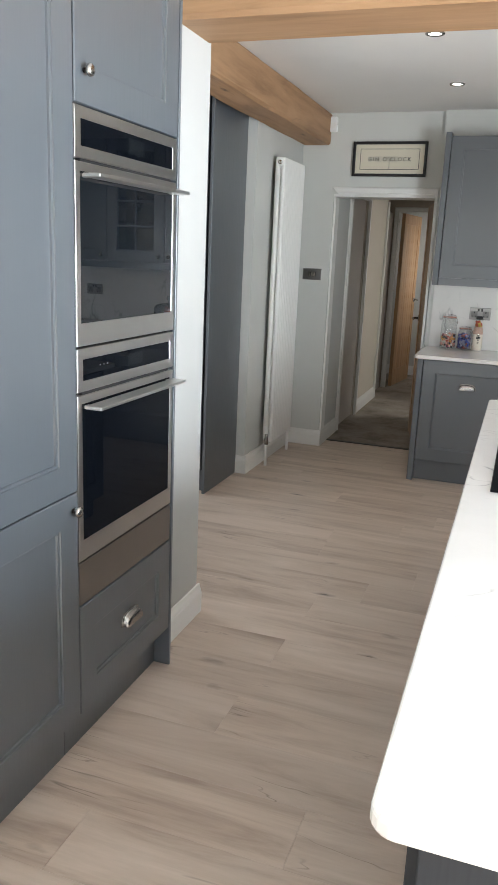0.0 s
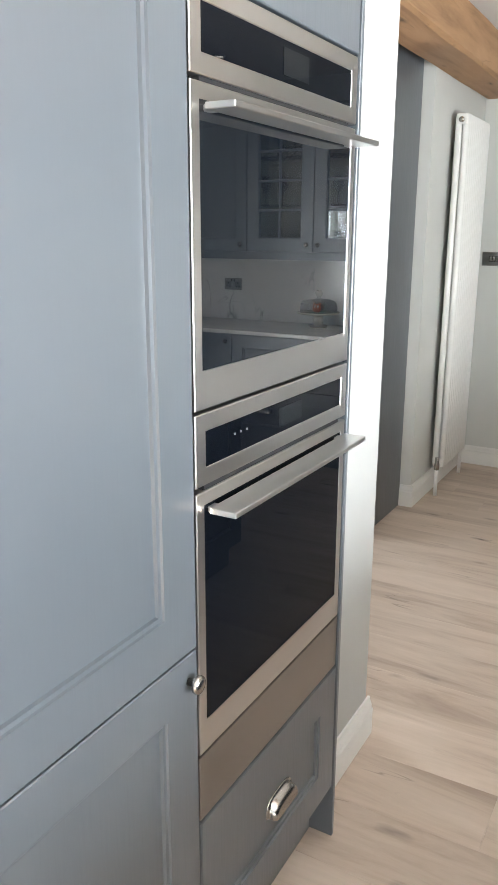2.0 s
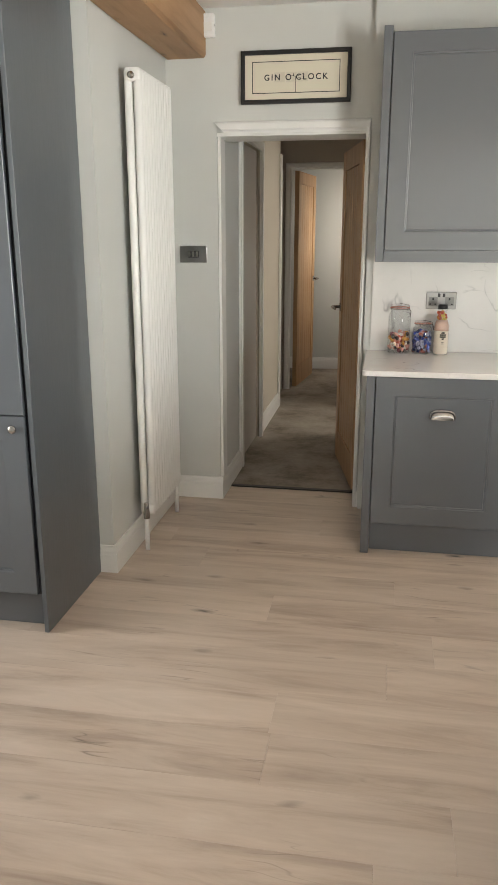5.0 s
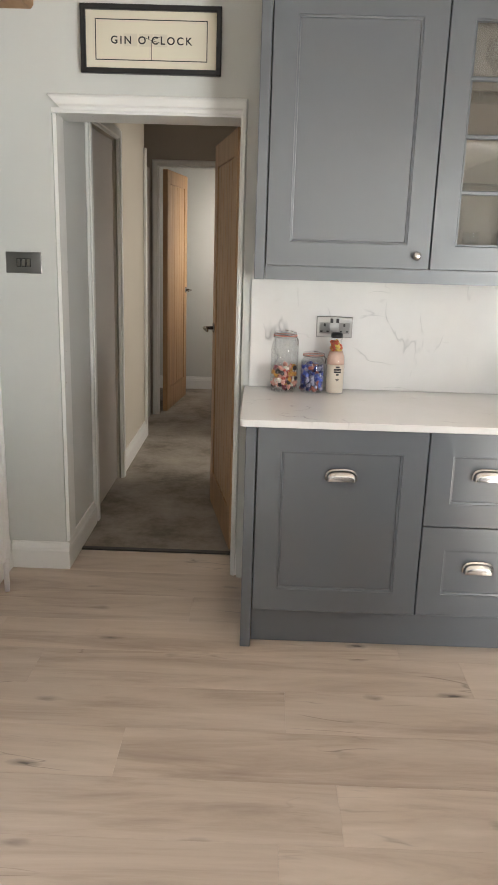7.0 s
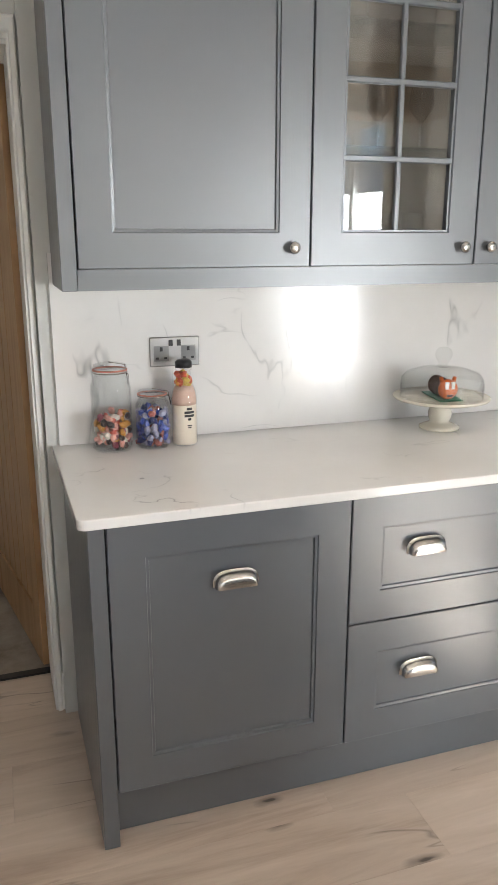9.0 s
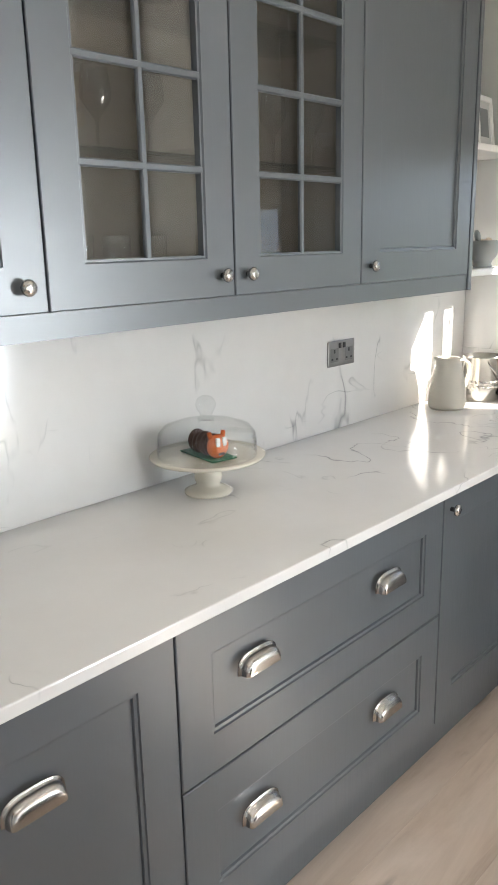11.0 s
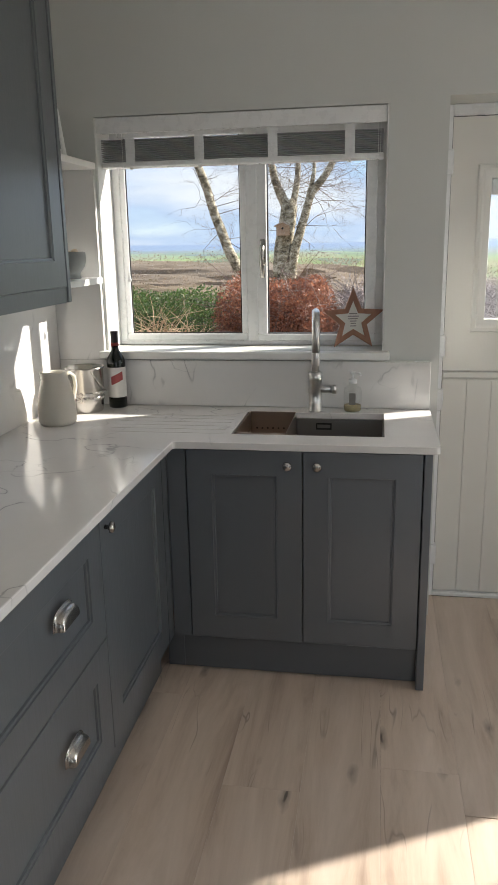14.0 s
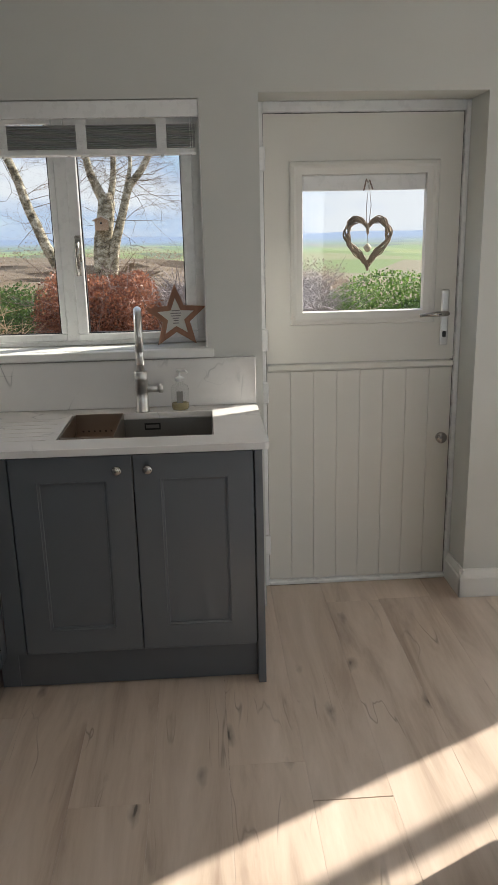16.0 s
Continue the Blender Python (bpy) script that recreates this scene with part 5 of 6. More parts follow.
def framed_print():
    w, h = 0.538, 0.24
    p = unit("framed_print", pose(-1.058, 5.9185, 2.199), "black framed cream print with dark lettering", "picture")
    bm = bmesh.new()
    add_rings(bm, -w / 2, w / 2, -h / 2, h / 2, [(0, 0), (0, -0.022), (0.003, -0.024), (0.016, -0.024), (0.019, -0.021), (0.019, -0.008)], cap=False)
    finish(bm, "frame", BLACK, p)
    box("mount", -w / 2 + 0.018, w / 2 - 0.018, -0.008, -0.004, -h / 2 + 0.018, h / 2 - 0.018, PAPER, p)
    a, b, t, y = 0.215, 0.072, 0.0035, -0.0084
    boxes("printed_border", [(-a, a, y, -0.0079, b - t, b), (-a, a, y, -0.0079, -b, -b + t), (-a, -a + t, y, -0.0079, -b + t, b - t), (a - t, a, y, -0.0079, -b + t, b - t)], PRINT, p)
    boxes("letter_tiles", [(x - 0.026, x + 0.026, -0.0081, -0.0079, -0.022, 0.022) for x in (-0.08, -0.02, 0.035)], material("tile_print", (0.62, 0.575, 0.47), 0.8), p)
    text("lettering", "GIN O'CLOCK", 0.038, PRINT, p, pose(0, -0.0084, -0.002, 90), 1.35)
    bm = bmesh.new()
    add_tube(bm, [(0.0, -0.0088, 0.0), (0.0, -0.0088, -0.068)], 0.0012, 6)
    add_tube(bm, [(-0.035, -0.0088, 0.012), (0.0, -0.0088, 0.0), (0.04, -0.0088, -0.010)], 0.0008, 6)
    add_tube(bm, [(0.0, -0.0088, 0.0), (0.04, -0.0088, 0.015)], 0.0008, 6)
    finish(bm, "printed_hands", PRINT, p)


framed_print()

for dx, dy in DOWNLIGHTS:
    d = unit("downlight", pose(dx, dy, CEIL), "small recessed ceiling downlight with steel rim", "downlight", "ceiling downlights")
    lathe("rim", [(0.03, -0.001), (0.034, -0.006), (0.044, -0.005), (0.046, 0.0), (0.03, 0.0)], CHROME, d, 28)
    lathe("lens", [(0, -0.002), (0.031, -0.002), (0.031, -0.001), (0, -0.001)], LAMP_GLOW, d, 24)


# jars of sweets
def sweets(name, parent, radius, z0, z1, colors, count, seed):
    rng = random.Random(seed)
    mats = [material(name + "_colour", c, 0.35) for c in colors]
    bm = bmesh.new()
    for _ in range(count):
        a, q = rng.uniform(0, 2 * math.pi), radius * math.sqrt(rng.uniform(0.1, 1))
        ma = pose(q * math.cos(a), q * math.sin(a), rng.uniform(z0, z1), rng.uniform(0, 180), rng.uniform(0, 180), rng.uniform(0, 180))
        before = len(bm.faces)
        bmesh.ops.create_icosphere(bm, subdivisions=1, radius=1.0, matrix=ma @ Matrix.Diagonal((0.015, 0.011, 0.009, 1)))
        bm.faces.ensure_lookup_table()
        k = rng.randrange(len(mats))
        for f in bm.faces[before:]:
            f.material_index = k
    ob = finish(bm, name, mats[0], parent)
    for m in mats[1:]:
        ob.data.materials.append(m)
    ob["kind"] = "stuff"
    return ob


def clip_jar(m, r, h, label, fill, colors, seed):
    j = unit("clip_top_jar", m, label, "jar", "glass jars on the worktop")
    t = 0.003
    g = lathe("glass_body", [(0, 0.001), (r * 0.93, 0.001), (r, 0.008), (r, h * 0.68), (r * 0.97, h * 0.76), (r * 0.78, h * 0.86), (r * 0.76, h * 0.92), (r * 0.76 - t, h * 0.92), (r * 0.78 - t, h * 0.86), (r * 0.97 - t, h * 0.76), (r - t, h * 0.68), (r - t, 0.01), (r * 0.9, 0.006), (0, 0.006)], GLASS, j, 36)
    g.visible_shadow = False
    lid = lathe("glass_lid", [(0, h * 0.935), (r * 0.80, h * 0.935), (r * 0.82, h * 0.95), (r * 0.78, h * 0.985), (r * 0.5, h), (0, h)], GLASS, j, 32)
    lid.visible_shadow = False
    lathe("seal_ring", [(r * 0.70, h * 0.92), (r * 0.86, h * 0.92), (r * 0.86, h * 0.934), (r * 0.70, h * 0.934)], material("rubber_seal", (0.55, 0.20, 0.14), 0.6), j, 32)
    bm = bmesh.new()
    add_tube(bm, [(r * 0.84 * math.cos(a * math.pi / 12), r * 0.84 * math.sin(a * math.pi / 12), h * 0.9) for a in range(25)], 0.0015, 6)
    add_tube(bm, [(r * 0.84, 0.006, h * 0.9), (r * 1.08, 0.006, h * 0.84), (r * 1.06, 0.006, h * 0.72), (r * 0.9, 0.006, h * 0.96), (0, 0.006, h * 1.01)], 0.0016, 6)
    finish(bm, "wire_clip", CHROME, j, True)
    sweets("sweets", j, r * 0.82, 0.014, h * fill, colors, int(90 * fill / 0.4), seed)
    return j


TOP = SLAB1 + 0.0008
clip_jar(pose(-0.503, 5.79, TOP, 0, 0, 20), 0.056, 0.245, "tall clip-top glass jar half full of sweets", 0.42, [(0.5, 0.08, 0.05), (0.6, 0.28, 0.05), (0.65, 0.6, 0.55), (0.25, 0.05, 0.08), (0.7, 0.35, 0.3), (0.06, 0.04, 0.04)], 1)
clip_jar(pose(-0.388, 5.785, TOP, 0, 0, -15), 0.049, 0.165, "small clip-top glass jar of blue wrapped sweets", 0.66, [(0.03, 0.05, 0.28), (0.05, 0.09, 0.40), (0.3, 0.3, 0.42), (0.02, 0.03, 0.12), (0.35, 0.1, 0.08)], 2)


def baking_bottle(m):
    b = unit("baking_mix_bottle", m, "glass bottle of layered baking mix with black label print", "bottle", "glass jars on the worktop")
    g = lathe("glass_body", [(0, 0), (0.034, 0), (0.0365, 0.005), (0.0365, 0.135), (0.033, 0.155), (0.021, 0.19), (0.0195, 0.215), (0.023, 0.218), (0.023, 0.224), (0, 0.224)], GLASS, b, 32)
    g.visible_shadow = False
    lathe("flour", [(0, 0.004), (0.033, 0.004), (0.0345, 0.008), (0.0345, 0.118), (0, 0.118)], material("pale_flour", (0.72, 0.64, 0.54), 0.8), b, 28)
    lathe("oats", [(0, 0.119), (0.0345, 0.119), (0.0345, 0.136), (0.031, 0.156), (0.026, 0.170), (0, 0.170)], material("pink_layer", (0.62, 0.42, 0.34), 0.8), b, 28)
    sweets("sweets", b, 0.016, 0.175, 0.205, [(0.6, 0.25, 0.04), (0.6, 0.45, 0.1), (0.5, 0.1, 0.05)], 40, 3)
    lathe("stopper", [(0, 0.2245), (0.024, 0.2245), (0.024, 0.24), (0.018, 0.246), (0, 0.246)], BLACK, b, 24)
    bm = bmesh.new()
    for i, (w, z) in enumerate(((0.016, 0.110), (0.030, 0.100), (0.030, 0.090), (0.010, 0.080), (0.014, 0.062), (0.010, 0.056))):
        for k in range(8):
            a0, a1 = -math.pi / 2 + w / 0.0367 * (k / 8 - 0.5), -math.pi / 2 + w / 0.0367 * ((k + 1) / 8 - 0.5)
            hgt = 0.0035 if i < 4 else 0.0015
            bm.faces.new([bm.verts.new((0.0369 * math.cos(a), 0.0369 * math.sin(a), zz)) for a, zz in ((a0, z - hgt), (a1, z - hgt), (a1, z + hgt), (a0, z + hgt))])
    finish(bm, "label_print", PRINT, b)


baking_bottle(pose(-0.297, 5.78, TOP, 0, 0, 10))


def cake_stand(m):
    c = unit("cake_stand", m, "cream ceramic pedestal cake stand", "cake stand")
    cream = painted("cream_glaze", (0.70, 0.66, 0.56), 0.22, (1, 1, 1), 30, 0.03, 0.02)
    lathe("pedestal", [(0, 0), (0.062, 0), (0.063, 0.006), (0.05, 0.012), (0.034, 0.018), (0.030, 0.024), (0.035, 0.034), (0.037, 0.05), (0.031, 0.066), (0.027, 0.074), (0.034, 0.082), (0.06, 0.087), (0, 0.087)], cream, c, 40)
    lathe("plate", [(0, 0.088), (0.12, 0.088), (0.145, 0.095), (0.150, 0.101), (0.146, 0.104), (0.12, 0.098), (0, 0.097)], cream, c, 48)
    d = unit("glass_dome", m @ pose(0, 0, 0.0985), "clear glass cake dome with ball knob", "cake dome")
    r, h, t = 0.128, 0.092, 0.0025
    out = [(r, 0.001), (r, h * 0.45), (r * 0.97, h * 0.66), (r * 0.86, h * 0.84), (r * 0.6, h * 0.96), (r * 0.2, h), (0.001, h)]
    prof = out + [(0.001, h - t), (r * 0.2, h - t), (r * 0.6 - t * 0.4, h * 0.96 - t), (r * 0.86 - t, h * 0.84 - t), (r * 0.97 - t, h * 0.66), (r - t, h * 0.45), (r - t, 0.001), (r, 0.001)]
    g = lathe("dome", prof, GLASS, d, 48)
    g.visible_shadow = False
    k = lathe("ball_knob", [(0, h + 0.0005), (0.02, h + 0.002), (0.021, h + 0.006), (0.012, h + 0.012), (0.017, h + 0.02), (0.024, h + 0.032), (0.026, h + 0.043), (0.021, h + 0.056), (0.010, h + 0.063), (0, h + 0.064)], GLASS, d, 28)
    k.visible_shadow = False
    # a chocolate log with an orange face on a green board
    k = unit("novelty_cake", m @ pose(0, 0, 0.099, 0, 0, -100), "chocolate log cake with orange face on green board", "cake")
    box("board", -0.075, 0.075, -0.035, 0.04, 0, 0.004, material("green_board", (0.02, 0.16, 0.08), 0.5), k, 0.001)
    choc = material("chocolate", (0.055, 0.02, 0.012), 0.35)
    bm = bmesh.new()
    for i in range(5):
        bmesh.ops.create_uvsphere(bm, u_segments=18, v_segments=12, radius=1.0, matrix=Matrix.Translation((-0.045 + i * 0.018, 0, 0.032 - 0.003 * (i % 2))) @ Matrix.Diagonal((0.016, 0.027, 0.03, 1)))
    finish(bm, "log", choc, k, True)
    orange = material("orange_icing", (0.62, 0.13, 0.02), 0.4)
    bm = bmesh.new()
    bmesh.ops.create_uvsphere(bm, u_segments=20, v_segments=14, radius=1.0, matrix=Matrix.Translation((0.048, 0, 0.033)) @ Matrix.Diagonal((0.018, 0.031, 0.031, 1)))
    add_tube(bm, [(0.045, -0.018, 0.055), (0.042, -0.022, 0.07)], 0.006, 8)
    add_tube(bm, [(0.045, 0.018, 0.055), (0.042, 0.022, 0.07)], 0.006, 8)
    finish(bm, "face_disc", orange, k, True)
    boxes("icing_marks", [(0.0600, 0.067, -0.015, -0.004, 0.036, 0.058), (0.0600, 0.067, 0.004, 0.015, 0.036, 0.058)], WHITE, k, 0.001)
    box("brown_icing", 0.0625, 0.067, -0.009, 0.009, 0.013, 0.019, choc, k, 0.001)


cake_stand(pose(0.508, 5.714, TOP))


# ---- corner by the window ----
def jug(m):
    j = unit("ceramic_jug", m, "ribbed cream ceramic jug", "jug")
    glaze = painted("stoneware_glaze", (0.62, 0.58, 0.50), 0.4, (1, 1, 6), 14, 0.06, 0.15)
    prof = [(0, 0), (0.061, 0), (0.067, 0.006)]
    n = 26
    for i in range(n):
        s = i / (n - 1)
        prof.append((0.069 - 0.026 * s ** 1.6 + 0.004 * math.sin(s * 3.1) + (0.0014 if i % 2 else -0.0014), 0.01 + 0.175 * s))
    prof += [(0.043, 0.190), (0.041, 0.193), (0.038, 0.190), (0.036, 0.17), (0.05, 0.02), (0, 0.018)]
    bm = bmesh.new()
    add_lathe(bm, prof, 40)
    for v in bm.verts:  # the pulled lip
        if v.co.z > 0.165 and v.co.x < -0.01:
            k = (v.co.z - 0.165) / 0.028 * max(0.0, -v.co.x / 0.043) ** 3
            v.co.x -= 0.016 * k
            v.co.z += 0.006 * k
    finish(bm, "body", glaze, j, True)
    tube("handle", [(0.038, 0, 0.172), (0.062, 0, 0.182), (0.082, 0, 0.165), (0.086, 0, 0.13), (0.075, 0, 0.085), (0.054, 0, 0.055)], 0.007, glaze, j, 10)


jug(pose(1.80, 5.742, TOP, 0, 0, -35))


def ice_bucket(m):
    b = unit("ice_bucket", m, "hammered stainless steel ice bucket", "ice bucket")
    lathe("body", [(0, 0), (0.062, 0), (0.066, 0.004), (0.069, 0.05), (0.073, 0.168), (0.077, 0.172), (0.077, 0.177), (0.072, 0.177), (0.066, 0.05), (0.062, 0.01), (0, 0.01)], CHROME, b, 40)
    bm = bmesh.new()
    for row in range(2):
        for i in range(22):
            a = 2 * math.pi * (i + row * 0.5) / 22
            bmesh.ops.create_icosphere(bm, subdivisions=2, radius=1.0, matrix=Matrix.Rotation(a, 4, "Z") @ Matrix.Translation((0.0695, 0, 0.055 + row * 0.02)) @ Matrix.Diagonal((0.004, 0.009, 0.009, 1)))
    finish(bm, "hammered_band", CHROME, b, True)
    tube("bail_handle", [(0.078 * math.cos(t), -0.02 - 0.058 * math.sin(t), 0.15 - 0.075 * math.sin(t)) for t in [math.pi * i / 14 for i in range(15)]], 0.003, CHROME, b, 8)


ice_bucket(pose(2.025, 5.715, TOP, 0, 0, 30))


def wine_bottle(m):
    b = unit("wine_bottle", m, "dark red wine bottle with white label", "bottle")
    dark = material("dark_bottle_glass", (0.008, 0.012, 0.008), 0.05)
    lathe("body", [(0, 0.004), (0.03, 0), (0.0365, 0.004), (0.037, 0.185), (0.034, 0.2), (0.02, 0.222), (0.0145, 0.235), (0.0143, 0.25), (0, 0.25)], dark, b, 32)
    lathe("capsule", [(0.0146, 0.2505), (0.015, 0.225 + 0.03), (0.0148, 0.298), (0.0155, 0.299), (0.0155, 0.305), (0.013, 0.307), (0, 0.307)], material("black_capsule", (0.02, 0.012, 0.014), 0.35), b, 24)
    lathe("neck_band", [(0.0148, 0.248), (0.0156, 0.248), (0.0156, 0.262), (0.0148, 0.262)], material("red_band", (0.25, 0.02, 0.02), 0.4), b, 24)
    bm = bmesh.new()
    for k in range(24):
        a0, a1 = math.pi * (1.0 + 0.05 + 0.9 * k / 24), math.pi * (1.0 + 0.05 + 0.9 * (k + 1) / 24)
        bm.faces.new([bm.verts.new((0.0374 * math.cos(a), 0.0374 * math.sin(a), z)) for a, z in ((a0, 0.045), (a1, 0.045), (a1, 0.165), (a0, 0.165))])
    finish(bm, "label", painted("label_paper", (0.72, 0.71, 0.68), 0.7, (1, 1, 1), 80, 0.02, 0.02), b, True)
    bm = bmesh.new()
    for i, (zc, h) in enumerate(((0.125, 0.014), (0.108, 0.003))):
        for k in range(12):
            t0, t1 = k / 12 - 0.5, (k + 1) / 12 - 0.5
            bm.faces.new([bm.verts.new((0.0377 * math.cos(-math.pi / 2 + t * 1.3), 0.0377 * math.sin(-math.pi / 2 + t * 1.3), zc + t * 0.022 + d)) for t, d in ((t0, -h), (t1, -h), (t1, h), (t0, h))])
    finish(bm, "label_band", material("label_red", (0.30, 0.06, 0.06), 0.6), b)


wine_bottle(pose(2.105, 5.612, TOP, 0, 0, -70))


# open shelves between the cabinet and the window
structure(box("splashback_shelf_side", 2.150, 2.169, 5.672, 5.867, 1.067, 1.80, QUARTZ, None, 0.001), "white veined quartz panel beside the shelves", "splashback")
for z, label in ((1.80, "white open shelf with photo frames"), (1.372, "white open shelf with a stone mortar")):
    s = box("corner_shelf", 1.669, 2.1485, 5.66, 5.866, z, z + 0.024, WHITE, None, 0.002)
    tagged(s, label, "shelf", "open corner shelves")


def mortar(m):
    b = unit("mortar", m, "speckled grey stone mortar with pestle", "mortar")
    stone = painted("speckled_stone", (0.34, 0.36, 0.35), 0.7, (1, 1, 1), 55, 0.25, 0.4)
    lathe("bowl", [(0, 0), (0.034, 0), (0.036, 0.005), (0.031, 0.014), (0.036, 0.026), (0.052, 0.045), (0.057, 0.07), (0.056, 0.098), (0.052, 0.1), (0.047, 0.096), (0.046, 0.07), (0.03, 0.04), (0, 0.034)], stone, b, 36)
    tube("pestle", [(0.0, 0.01, 0.05), (-0.02, 0.012, 0.095), (-0.03, 0.014, 0.125), (-0.034, 0.015, 0.138)], 0.012, stone, b, 12, [0.015, 0.011, 0.012, 0.006])
    bm = bmesh.new()
    for x, y, z in ((0.018, -0.01, 0.098), (-0.012, -0.02, 0.095), (0.02, 0.02, 0.094)):
        bmesh.ops.create_icosphere(bm, subdivisions=2, radius=1.0, matrix=Matrix.Translation((x, y, z)) @ Matrix.Diagonal((0.018, 0.015, 0.013, 1)))
    finish(bm, "garlic_bulbs", material("garlic_skin", (0.66, 0.55, 0.42), 0.6), b, True)


mortar(pose(2.02, 5.735, 1.3965))


def photo_frame(m, w, h):
    p = unit("photo_frame", m, "white standing photo frame on a shelf", "photo frame", "photo frames on the shelf")
    bm = bmesh.new()
    add_rings(bm, -w / 2, w / 2, 0, h, [(0, 0.012), (0, 0.001), (0.001, 0), (0.018, 0.001), (0.02, 0.006)], cap=False)
    finish(bm, "frame", WHITE, p)
    box("mount", -w / 2 + 0.019, w / 2 - 0.019, 0.006, 0.011, 0.019, h - 0.019, material("mount_card", (0.6, 0.6, 0.58), 0.7), p)
    box("picture", -w / 2 + 0.04, w / 2 - 0.04, 0.0045, 0.0058, 0.045, h - 0.045, painted("plain_photo", (0.20, 0.22, 0.22), 0.4, (1, 1, 1), 25, 0.4, 0.0), p)


photo_frame(pose(2.03, 5.745, 1.8245, -7, 0, 4), 0.15, 0.19)
photo_frame(pose(1.79, 5.79, 1.8245, -7, 0, -10), 0.15, 0.17)


# ---- sink ----
def sink():
    x0, x1, y0, y1 = 1.70, 2.06, 4.55, 5.07
    s = unit("sink", pose((x0 + x1) / 2, (y0 + y1) / 2, SLAB1), "undermounted brushed steel sink with colander", "sink")
    hx, hy, d = (x1 - x0) / 2 - 0.001, (y1 - y0) / 2 - 0.001, 0.19
    bm = bmesh.new()
    e = 0.002
    add_box(bm, -hx, hx, -hy, hy, -d - e, -d)
    add_box(bm, -hx, -hx + e, -hy, hy, -d, -0.026)
    add_box(bm, hx - e, hx, -hy, hy, -d, -0.026)
    add_box(bm, -hx + e, hx - e, -hy, -hy + e, -d, -0.026)
    add_box(bm, -hx + e, hx - e, hy - e, hy, -d, -0.026)
    finish(bm, "bowl", material("matt_sink_steel", (0.34, 0.33, 0.32), 0.34, 0.85), s)
    lathe("drain", [(0, 0.001), (0.04, 0.001), (0.045, 0.004), (0.045, 0.0), (0, 0.0)], CHROME, s, 28).location = (0, -0.06, -d + 0.001)
    boxes("overflow", [(hx - 0.004, hx - 0.0025, -0.065, -0.005, -0.066, -0.06), (hx - 0.004, hx - 0.0025, -0.065, -0.005, -0.046, -0.04), (hx - 0.004, hx - 0.0025, -0.065, -0.06, -0.06, -0.046), (hx - 0.004, hx - 0.0025, -0.01, -0.005, -0.06, -0.046)], BLACK, s)
    c = unit("colander", pose((x0 + x1) / 2, y1 - 0.10, SLAB1 - 0.10), "perforated steel colander hung in the sink", "colander")
    ch = material("warm_steel", (0.50, 0.42, 0.36), 0.28, 1.0)
    w, l, h = 0.172, 0.09, 0.103
    boxes("tray", [(-w, w, -l, -l + 0.002, 0, h), (-w, w, l - 0.002, l, 0, h), (-w, -w + 0.002, -l + 0.002, l - 0.002, 0, h), (w - 0.002, w, -l + 0.002, l - 0.002, 0, h), (-w + 0.002, w - 0.002, -l + 0.002, l - 0.002, 0, 0.002)], ch, c)
    bm = bmesh.new()
    for i in range(7):
        add_box(bm, w - 0.0035, w - 0.0025, -0.065 + i * 0.021, -0.059 + i * 0.021, 0.035, 0.041)
    for i in range(14):
        add_box(bm, -0.15 + i * 0.022, -0.144 + i * 0.022, l - 0.0035, l - 0.0025, 0.035, 0.041)
    finish(bm, "perforations", BLACK, c)


sink()


def tap(m):
    t = unit("kitchen_tap", m, "brushed steel kitchen tap with swan neck", "tap")
    lathe("base", [(0, 0), (0.027, 0), (0.027, 0.004), (0.024, 0.006), (0.024, 0.115), (0.0265, 0.117), (0.0265, 0.150), (0.022, 0.153), (0, 0.153)], STEEL, t, 32)
    pts = [(0, 0, 0.15), (0, 0, 0.31)]
    for i in range(1, 13):
        a = math.pi * i / 12
        pts.append((-0.075 + 0.075 * math.cos(a), 0, 0.31 + 0.075 * math.sin(a)))
    pts.append((-0.15, 0, 0.245))
    tube("spout", pts, 0.0145, STEEL, t, 18)
    lathe("spray_head", [(0, 0), (0.0125, 0), (0.0152, 0.003), (0.0152, 0.045), (0.0145, 0.047), (0, 0.047)], STEEL, t, 24).location = (-0.15, 0, 0.2)
    bm = bmesh.new()
    add_tube(bm, [(0, -0.01, 0.085), (0, -0.062, 0.085)], 0.014, 18)
    add_tube(bm, [(0, -0.063, 0.085), (0, -0.08, 0.085)], 0.0175, 18)
    finish(bm, "lever", STEEL, t, True)


tap(pose(2.085, 4.81, TOP, 0, 0, 4.8))


def soap(m):
    s = unit("soap_dispenser", m, "clear glass soap bottle with white pump", "soap dispenser")
    g = lathe("bottle", [(0, 0), (0.03, 0), (0.034, 0.005), (0.034, 0.078), (0.03, 0.09), (0.014, 0.1), (0.0135, 0.108), (0, 0.108)], GLASS, s, 30)
    g.visible_shadow = False
    lathe("liquid_soap", [(0, 0.002), (0.029, 0.002), (0.0318, 0.006), (0.0318, 0.024), (0, 0.024)], material("amber_soap", (0.42, 0.36, 0.2), 0.2), s, 26)
    boxes("label_print", [(-0.0346, -0.0343, -0.012, 0.012, 0.03, 0.075)], material("grey_label", (0.25, 0.24, 0.22), 0.6), s)
    lathe("collar", [(0, 0.1085), (0.016, 0.1085), (0.0165, 0.122), (0.008, 0.126), (0.0045, 0.128), (0.0045, 0.145), (0, 0.145)], UPVC, s, 24)
    bm = bmesh.new()
    add_box(bm, -0.012, 0.012, -0.011, 0.011, 0.145, 0.153, 0.003)
    add_tube(bm, [(0, 0, 0.149), (-0.02, -0.025, 0.150), (-0.025, -0.031, 0.142)], 0.0045, 8)
    finish(bm, "pump", UPVC, s)


soap(pose(2.10, 4.668, TOP))


